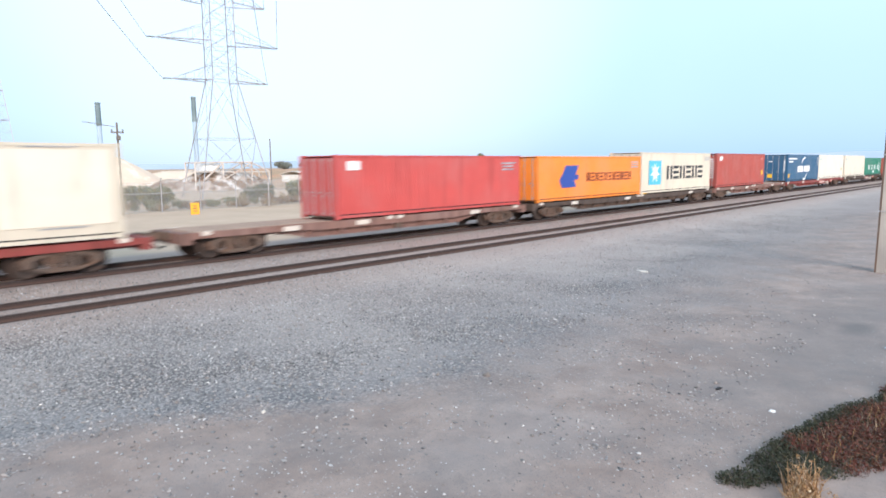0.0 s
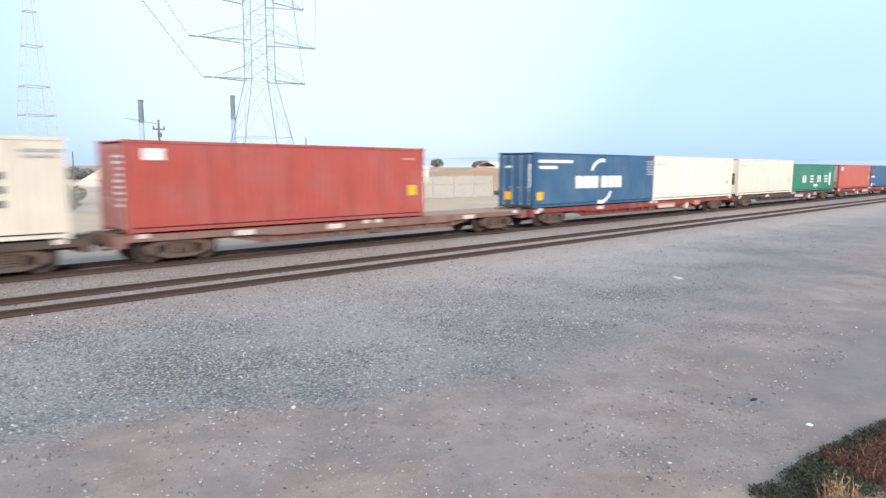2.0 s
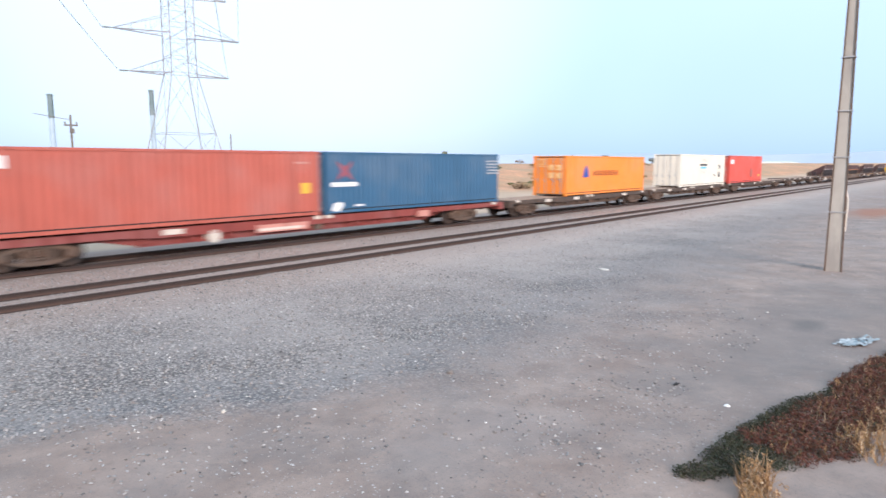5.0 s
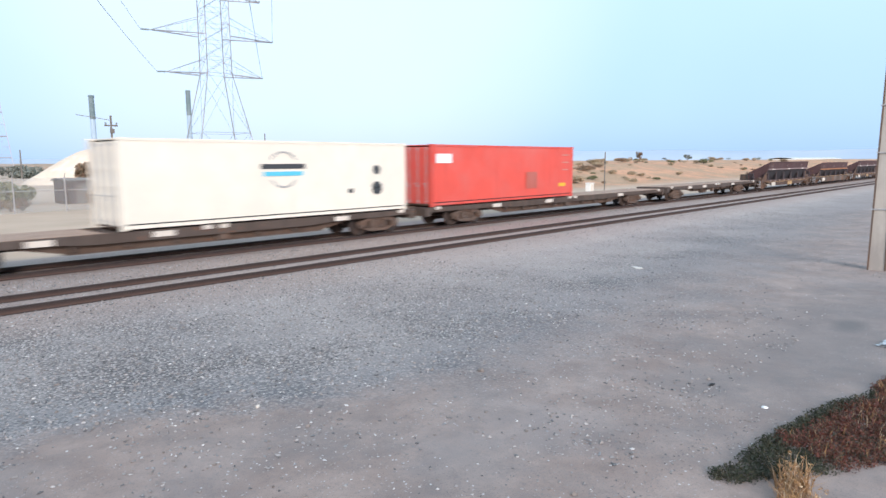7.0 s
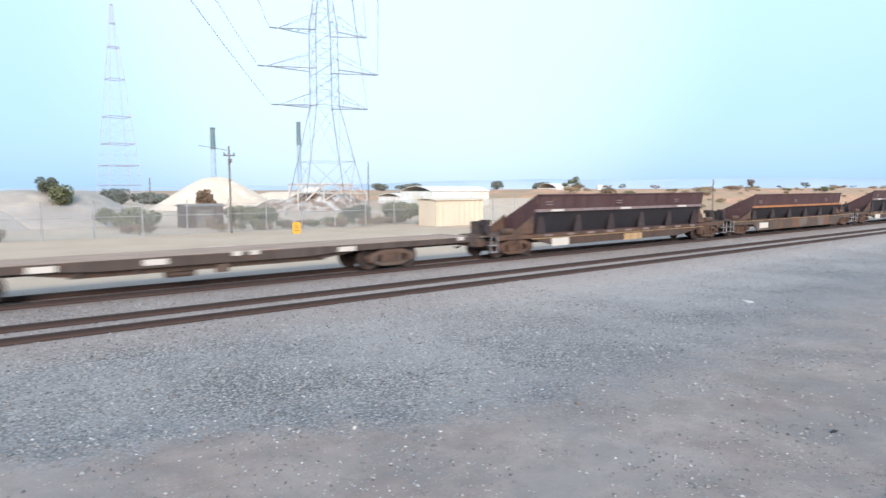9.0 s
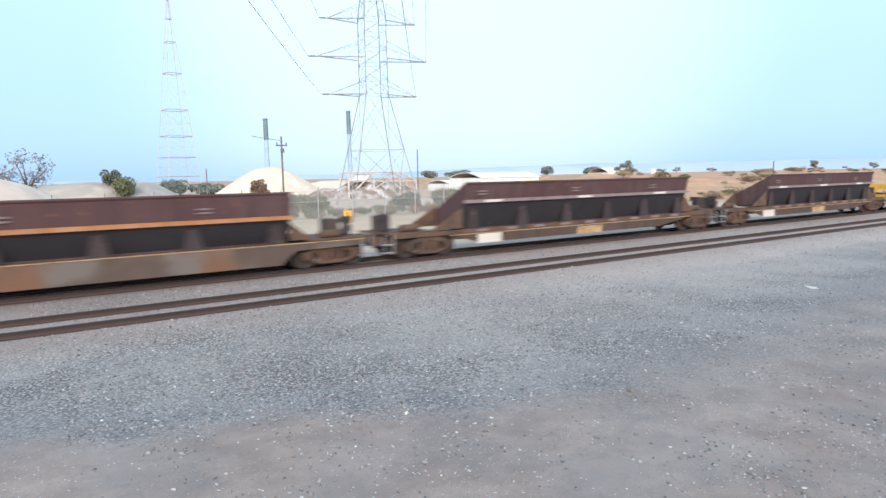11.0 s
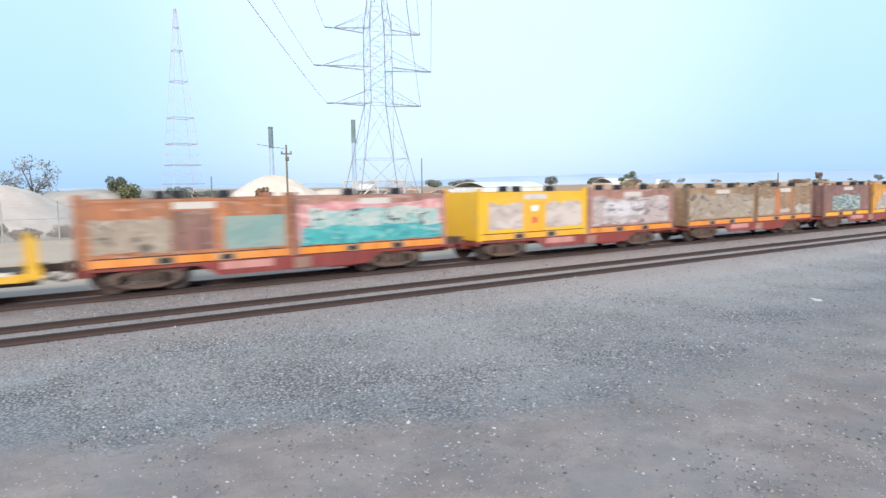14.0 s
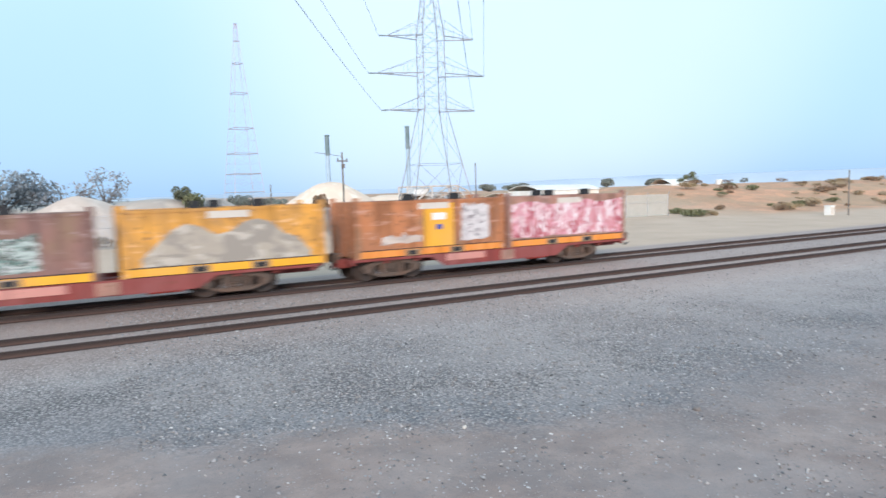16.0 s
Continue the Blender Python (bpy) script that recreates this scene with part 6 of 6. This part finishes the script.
def bush(x, y, w, h, kind, label, seed, lift=0.0, per=170):
    r = random.Random(seed)
    g = float(height(x, y)) + lift
    b = thing("bush", label, "bush", "bushes beyond the line", m=pose(x, y, g))
    cl = [(r.uniform(-0.3, 0.3) * w, r.uniform(-0.3, 0.3) * w, h * r.uniform(0.3, 0.75), w * r.uniform(0.2, 0.34), w * r.uniform(0.2, 0.34), h * r.uniform(0.2, 0.32)) for _ in range(7)]
    cl.append((0, 0, h * 0.35, w * 0.42, w * 0.4, h * 0.34))
    put("foliage", leaf_cloud("foliage", cl, per, max(w, h) * 0.055, seed, LEAF[kind]), b)
    bm = bmesh.new()
    for c in cl[:5]:
        bar(bm, (0, 0, -0.1), (c[0], c[1], c[2]), 0.035 * h, 5, 0.012 * h)
    part("stems", bm, BARK, b)


def tree(x, y, w, h, kind, label, seed, bare=False, lift=0.0):
    r = random.Random(seed)
    g = float(height(x, y)) + lift
    t = thing("tree", label, "tree", "trees beyond the line", m=pose(x, y, g))
    bm = bmesh.new()
    bar(bm, (0, 0, -0.2), (0.05 * w, 0, h * 0.4), 0.045 * h, 8, 0.028 * h)
    tips = []
    for i in range(9):
        a = i * 2.4 + r.uniform(-0.4, 0.4)
        z0 = h * (0.28 + 0.02 * i)
        e = Vector((w * 0.42 * math.cos(a) * r.uniform(0.5, 1), w * 0.42 * math.sin(a) * r.uniform(0.5, 1), h * r.uniform(0.42, 0.95)))
        mid = Vector((0.04 * w, 0, z0)).lerp(e, 0.5) + Vector((0, 0, 0.05 * h))
        bar(bm, (0.04 * w, 0, z0), mid, 0.02 * h, 6, 0.012 * h)
        bar(bm, mid, e, 0.012 * h, 5, 0.004 * h)
        tips.append(e)
        for k in range(4):
            q = e + Vector((r.uniform(-1, 1), r.uniform(-1, 1), r.uniform(-0.3, 0.8))) * 0.14 * h
            bar(bm, mid.lerp(e, r.uniform(0.4, 0.95)), q, 0.006 * h, 4, 0.002 * h)
            tips.append(q)
    part("trunk", bm, BARK, t)
    cl = [(*p, w * 0.14, w * 0.14, h * 0.13) for p in tips]
    put("crown", leaf_cloud("crown", cl, 11 if bare else 70, h * 0.028, seed, LEAF[kind]), t)


# on and round the heaps
bush(0.130 * 70, 68, 1.9, 1.6, "dark", "dark green bush on the heap's crest", 1, 3.0)
bush(0.148 * 66, 66, 2.3, 2.0, "green", "round green bush on the heap", 2, 1.9)
bush(0.202 * 62, 62, 1.9, 1.4, "green", "green bush at the foot of the heap", 3, 0.35)
bush(0.2325 * 62, 62, 2.5, 1.7, "green", "green bush at the foot of the heap", 4, 0.1)
bush(0.343 * 60, 60, 1.7, 3.4, "brown", "brown leafy bush before the sand heap", 5)
bush(0.40 * 60, 60, 3.6, 1.7, "green", "olive bush behind the fence", 6)
bush(0.435 * 61, 61, 3.4, 1.6, "green", "olive bush behind the fence", 7)
bush(0.24 * 58, 58, 3.5, 1.8, "green", "spreading green bush behind the fence", 8)
bush(0.695 * 52, 52, 3.6, 2.3, "green", "dense green bush behind the fence", 9, 0, 260)
bush(0.585 * 56, 56, 2.2, 1.6, "dark", "dark bush near the pylon's foot", 10)
bush(0.62 * 60, 60, 2.4, 1.6, "dark", "dark bush near the pylon's foot", 11)
bush(-0.02 * 54, 55, 3.4, 1.5, "brown", "brown scrubby bush behind the fence", 12)
for i in range(34):
    rr = random.Random(300 + i)
    xx = rr.uniform(-4, 36) if i < 16 else rr.uniform(20, 35)
    bush(xx, rr.uniform(48.8, 53), rr.uniform(0.8, 2.2), rr.uniform(0.4, 1.1), rr.choice(("dry", "brown", "dry", "green")), "low dry scrub along the fence", 320 + i, 0, 70)
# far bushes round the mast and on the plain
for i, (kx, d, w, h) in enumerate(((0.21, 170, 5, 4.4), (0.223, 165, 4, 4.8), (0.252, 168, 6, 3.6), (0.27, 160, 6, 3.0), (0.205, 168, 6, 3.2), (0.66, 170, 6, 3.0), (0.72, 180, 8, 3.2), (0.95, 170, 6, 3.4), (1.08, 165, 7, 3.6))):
    bush(kx * d, d, w, h * 0.85, "hazy", "far green bush on the plain, colour dulled for haze", 40 + i, 0, 110)
# the bank: scrub and low trees
for i in range(105):
    rr = random.Random(500 + i)
    yy = rr.uniform(44, 68)
    kx = rr.uniform(1.14, 2.1) if i < 70 else rr.uniform(2.1, 3.8)
    w = rr.uniform(0.7, 1.7) if i % 4 else rr.uniform(1.7, 2.8)
    bush(kx * yy, yy, w, w * rr.uniform(0.3, 0.5), rr.choice(("scrub", "brown", "scrub", "brown", "dry", "green", "scrub")), "low dry bush on the scrubby bank", 540 + i, -0.05, 60)
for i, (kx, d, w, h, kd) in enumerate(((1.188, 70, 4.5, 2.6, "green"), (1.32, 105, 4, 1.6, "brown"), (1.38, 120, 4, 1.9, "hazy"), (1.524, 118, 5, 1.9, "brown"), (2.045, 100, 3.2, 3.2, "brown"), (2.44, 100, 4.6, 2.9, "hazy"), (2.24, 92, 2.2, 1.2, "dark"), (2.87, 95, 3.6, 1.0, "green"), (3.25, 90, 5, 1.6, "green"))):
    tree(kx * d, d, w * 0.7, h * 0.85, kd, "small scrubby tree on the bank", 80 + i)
# the grey tree and the green one beyond the gravel heaps
tree(-0.02 * 84, 86, 9, 6.6, "grey", "bare grey branching tree behind the heaps", 95, True)
tree(-0.085 * 84, 84, 9.5, 8.0, "misty", "green tree behind the heaps, greyed for haze", 96)
tree(-0.19 * 84, 85, 9, 7.2, "misty", "green tree behind the heaps, greyed for haze", 98)
tree(0.035 * 88, 90, 5, 6.4, "grey", "thin bare grey tree behind the heaps", 97, True)


# ---- the grass and creeping plants by the camera's bank ----
def blades(name, spots, mat, seed, lean=0.5):
    """Tapered blades from (x, y, height, width)."""
    r = np.random.RandomState(seed)
    vs, fs = [], []
    for x, y, h, w in spots:
        z = float(height(x, y)) - 0.02
        a = r.uniform(0, math.tau)
        dx, dy = math.cos(a), math.sin(a)
        l = r.uniform(0.1, lean) * h
        b = r.uniform(0, math.tau)
        lx, ly = l * math.cos(b), l * math.sin(b)
        n = len(vs)
        vs += [(x - dx * w, y - dy * w, z), (x + dx * w, y + dy * w, z), (x + lx * 0.35 + dx * w * 0.7, y + ly * 0.35 + dy * w * 0.7, z + h * 0.6), (x + lx * 0.35 - dx * w * 0.7, y + ly * 0.35 - dy * w * 0.7, z + h * 0.6), (x + lx, y + ly, z + h)]
        fs += [(n, n + 1, n + 2, n + 3), (n + 3, n + 2, n + 4)]
    me = bpy.data.meshes.new(name)
    me.from_pydata(vs, [], fs)
    me.materials.append(mat)
    return me


def edge_y(x):
    """The edge of the plants, along the road."""
    return 2.54 - 0.19 * (x - 6.7)


def plant_strip():
    r = np.random.RandomState(5)
    red, green, dry = [], [], []
    for _ in range(15000):
        x = r.uniform(6.85, 19.0)
        s = r.uniform(0, 1) ** 1.2 * 2.1
        wob = 0.22 * noise.noise((x * 0.9, 0.3, 1.0)) + 0.1 * noise.noise((x * 2.7, 2.3, 1.0))
        y = edge_y(x) + wob - s
        patch = noise.noise((x * 0.7, y * 0.9, 3.0))
        bare = noise.noise((x * 0.5 + 7, y * 0.8, 9.0))
        if s > 0.22 + 0.62 * (x - 6.85):
            continue
        rag = 0.30 * noise.noise((x * 5.0, y * 5.0, 6.0))
        if s < 0.10 * abs(noise.noise((x * 6.0, 1.0, 2.0))):
            continue
        if s < 0.24 + 0.3 * patch + rag + (0.5 if x < 8.2 else 0) - (0.2 if x > 11 else 0):
            green.append((x, y, r.uniform(0.05, 0.09)))
        elif s < 1.35 + 0.5 * patch + rag:
            red.append((x, y, r.uniform(0.04, 0.15) * (1 + 0.6 * noise.noise((x * 3, y * 3, 1.0)))))
            if r.uniform() < (0.13 if x < 9.5 else 0.24):
                dry.append((x, y, r.uniform(0.08, 0.24), r.uniform(0.003, 0.006)))
            if r.uniform() < 0.14:
                green.append((x, y, r.uniform(0.06, 0.14)))
        elif bare > 0.05 and r.uniform() < 0.9:
            dry.append((x, y, r.uniform(0.05, 0.26), r.uniform(0.004, 0.010)))
    mats = (leaf_material("dark_green_creeper", [(0.026, 0.032, 0.016), (0.045, 0.05, 0.024), (0.034, 0.036, 0.02), (0.07, 0.055, 0.03)]), leaf_material("red_brown_creeper", [(0.085, 0.024, 0.017), (0.15, 0.036, 0.024), (0.17, 0.066, 0.036), (0.06, 0.036, 0.02), (0.115, 0.04, 0.024)]), leaf_material("straw_grass", [(0.30, 0.16, 0.065), (0.42, 0.25, 0.11), (0.20, 0.095, 0.045), (0.60, 0.46, 0.30)]))
    for nm, sp, m, lab in (("green_creeper", green, mats[0], "dark green creeping plants at the road's edge"), ("red_creeper", red, mats[1], "red-brown creeping plants in a low mat"), ("dry_grass", dry, mats[2], "straw-coloured dry grass on the bank")):
        if nm == "dry_grass":
            me = blades(nm, sp, m, 3)
        else:
            me = leaf_cloud(nm, [(x, y, float(height(x, y)) + h * 0.35, 0.08, 0.08, h * 0.7) for x, y, h in sp], 14, 0.015, 3, m)
        tagged(new(nm, me), lab, "plants", kind="stuff")
    # the tall dry tufts
    for i, (tx, ty, rad, n, hh) in enumerate(((7.16, 1.66, 0.17, 170, 0.34), (6.85, 1.55, 0.2, 140, 0.24), (9.0, 0.75, 0.45, 240, 0.24), (9.9, 0.6, 0.45, 200, 0.22), (11.4, 0.4, 0.5, 200, 0.24))):
        sp = []
        for _ in range(n):
            d, a = rad * math.sqrt(r.uniform()), r.uniform(0, math.tau)
            sp.append((tx + d * math.cos(a), ty + d * math.sin(a), hh * r.uniform(0.35, 1.15), r.uniform(0.004, 0.009)))
        t = thing("grass_tuft", "tall straw-coloured tuft of dry grass", "grass", "dry grass tufts")
        tagged(put("straw", blades("straw", sp, mats[2], 20 + i, 1.1), t), kind="stuff")
        heads = [(x + r.uniform(-0.1, 0.1), y + r.uniform(-0.1, 0.1), float(height(x, y)) + h * 0.9, 0.022, 0.022, 0.03) for x, y, h, _ in sp[::7]]
        tagged(put("seed", leaf_cloud("seed", heads, 9, 0.014, 30 + i, mats[2]), t), kind="stuff")


plant_strip()


# ---- loose stones and litter ----
def stones():
    r = np.random.RandomState(11)
    octa = np.array([(1, 0, 0), (0, 1, 0), (-1, 0, 0), (0, -1, 0), (0, 0, 1), (0, 0, -0.6), (0.6, 0.6, 0.5), (-0.6, -0.55, 0.55)])
    tri = [(0, 6, 4), (6, 1, 4), (1, 2, 4), (2, 7, 4), (7, 3, 4), (3, 0, 4), (0, 1, 6), (2, 3, 7), (1, 0, 5), (2, 1, 5), (3, 2, 5), (0, 3, 5)]
    pale = leaf_material("pale_loose_stones", [(0.52, 0.49, 0.47), (0.42, 0.40, 0.39), (0.66, 0.62, 0.58)], 0.9)
    grey = leaf_material("grey_loose_stones", [(0.08, 0.077, 0.078), (0.21, 0.20, 0.195), (0.40, 0.37, 0.35), (0.21, 0.17, 0.145), (0.30, 0.29, 0.29)], 0.9)
    for nm, n, mat, lo, hi, lab in (("loose_stones", 30000, grey, 0.012, 0.034, "loose grey crushed stones on the ground"), ("pale_stones", 3600, pale, 0.009, 0.027, "scattered pale stones among the gravel")):
        vs, fs = [], []
        while len(vs) < n * 8:
            close = mat is grey and r.uniform() < 0.05
            x, y = r.uniform(0.5, 46) if r.uniform() < 0.5 else r.uniform(0.5, 16), r.uniform(3.2, 21.0)
            if close:
                x, y = r.uniform(4.5, 9.0), r.uniform(1.9, 4.4)
                if y < edge_y(x) + 0.1 * (x > 6.3) or r.uniform() < 0.3 * (y - 2):
                    continue
            elif y < 6.3 + 0.085 * x + 0.52 * max(0.0, 7.2 - x) + 0.9 * noise.noise((x * 0.45, y * 0.45, 0)) and r.uniform() > ((0.13 + 0.5 * (noise.noise((x * 0.8, y * 0.8, 4.0)) > 0.12)) * (1.3 if y < 7.4 - 0.3 * x else 1.0) if mat is grey else 0.22):
                continue
            if 16.2 < y < 18.1 and r.uniform() < 0.5:
                continue
            s = r.uniform(lo, hi) * (0.55 if close else 1.0) * (1.0 + 0.4 * (r.uniform() > 0.95))
            a = r.uniform(0, math.tau)
            q = octa * r.uniform(0.6, 1.2, (8, 1)) * (s * r.uniform(0.8, 1.4), s * r.uniform(0.6, 1), s * r.uniform(0.4, 0.8))
            c, d = math.cos(a), math.sin(a)
            q = np.stack([q[:, 0] * c - q[:, 1] * d, q[:, 0] * d + q[:, 1] * c, q[:, 2]], 1) + (x, y, float(height(x, y)) + s * 0.12)
            k = len(vs)
            vs += q.tolist()
            fs += [(k + i, k + j, k + l) for i, j, l in tri]
        me = bpy.data.meshes.new(nm)
        me.from_pydata(vs, [], fs)
        me.materials.append(mat)
        tagged(new(nm, me), lab, "stones", kind="stuff")


stones()


def litter(name, label, x, y, sx, sy, sz, mat, seed, cat):
    """One crumpled piece lying on the ground."""
    bm = bmesh.new()
    bmesh.ops.create_icosphere(bm, subdivisions=3, radius=1)
    for v in bm.verts:
        f = 1 + 0.5 * noise.noise(v.co * 1.7 + Vector((seed, 0, 0)))
        v.co = Vector((v.co.x * sx * f, v.co.y * sy * f, max(-0.3, v.co.z) * sz * f))
    ob = new(name, mesh_from(bm, name, mat, True))
    ob.location = (x, y, float(height(x, y)) + sz * 0.2)
    ob.rotation_euler = (0, 0, seed)
    tagged(ob, label, cat)


M["dark_soil"] = material("dark_damp_soil", (0.13, 0.11, 0.10), 0.95, 0, [((0.22, 0.19, 0.17), 2, 0.5, 0.15)], 0.5, 3)
M["blue_sheet"] = material("pale_blue_plastic", (0.25, 0.31, 0.34), 0.6, 0, [((0.46, 0.50, 0.52), 5, 0.55, 0.1), ((0.16, 0.18, 0.19), 4, 0.6, 0.08)], 0.4, 6)
litter("paper_scrap", "white flattened scrap of paper on the gravel", 19.3, 9.36, 0.25, 0.13, 0.02, M["plate"], 1, "litter")
litter("clod", "dark clod of earth on the gravel", 8.0, 6.55, 0.06, 0.05, 0.05, M["dark_soil"], 2, "stone")
litter("stick", "short dark stick on the dirt", 9.83, 3.5, 0.09, 0.025, 0.025, M["black"], 3, "litter")
litter("pale_stone", "pale stone on the gravel", 4.68, 7.87, 0.036, 0.03, 0.03, M["plate"], 4, "stone")
litter("paper_scrap", "white crumpled scrap on the dirt", 9.36, 2.6, 0.04, 0.03, 0.02, M["logo_white"], 5, "litter")


def crumpled_sheet(x, y, length, width, turn):
    """A torn plastic sheet, creased and partly lifted off the dirt."""
    bm = bmesh.new()
    nx, ny = 26, 12
    grid = []
    for i in range(nx + 1):
        row = []
        for j in range(ny + 1):
            u, v = i / nx - 0.5, j / ny - 0.5
            tear = 1 + 0.5 * noise.noise((u * 5, v * 3, 8.0))
            px, py = u * length * tear, v * width * tear * (1.25 - 1.1 * abs(u + 0.1))
            z = 0.02 + 0.07 * abs(noise.noise((px * 6, py * 9, 2.0))) + 0.025 * noise.noise((px * 17, py * 17, 5.0))
            row.append(bm.verts.new((px, py, max(0.0, z))))
        grid.append(row)
    for i in range(nx):
        for j in range(ny):
            if noise.noise((i * 0.35, j * 0.5, 4.0)) < 0.33:
                bm.faces.new((grid[i][j], grid[i + 1][j], grid[i + 1][j + 1], grid[i][j + 1]))
    for v in [v for v in bm.verts if not v.link_faces]:
        bm.verts.remove(v)
    ob = new("plastic_sheet", mesh_from(bm, "plastic_sheet", M["blue_sheet"]))
    ob.matrix_basis = pose(x, y, float(height(x, y)), 0, 0, turn)
    tagged(ob, "pale blue crumpled plastic sheet by the road's edge", "litter")


crumpled_sheet(14.35, 1.72, 1.0, 0.34, -20)


# ---- what moves ----
def motions():
    for ob, u, z in MOVING:
        walk(ob, [(t, pose(u - SPEED * t, FAR_TRACK, z)) for t in (0.0, 8.0, 16.0)])
    step = radians(80)  # a wheel's turn from one picture to the next
    for ws, dx, u in WHEELS:
        first, last = max(0.0, (u - 60) / SPEED), min(16.0, (u + 12) / SPEED)
        times = [i / FPS for i in range(math.ceil(first * FPS), math.floor(last * FPS) + 1)]
        rows = [(t, pose(dx, 0, WHEEL_R) @ Matrix.Rotation(-step * i, 4, "Y")) for i, t in enumerate(times)]
        rows = [(t, m) for t, m in rows if 0 < t < 16]
        a = rows[0][1] if rows else pose(dx, 0, WHEEL_R)
        z = rows[-1][1] if rows else a
        walk(ws, [(0.0, a)] + rows + [(16.0, z)])


motions()
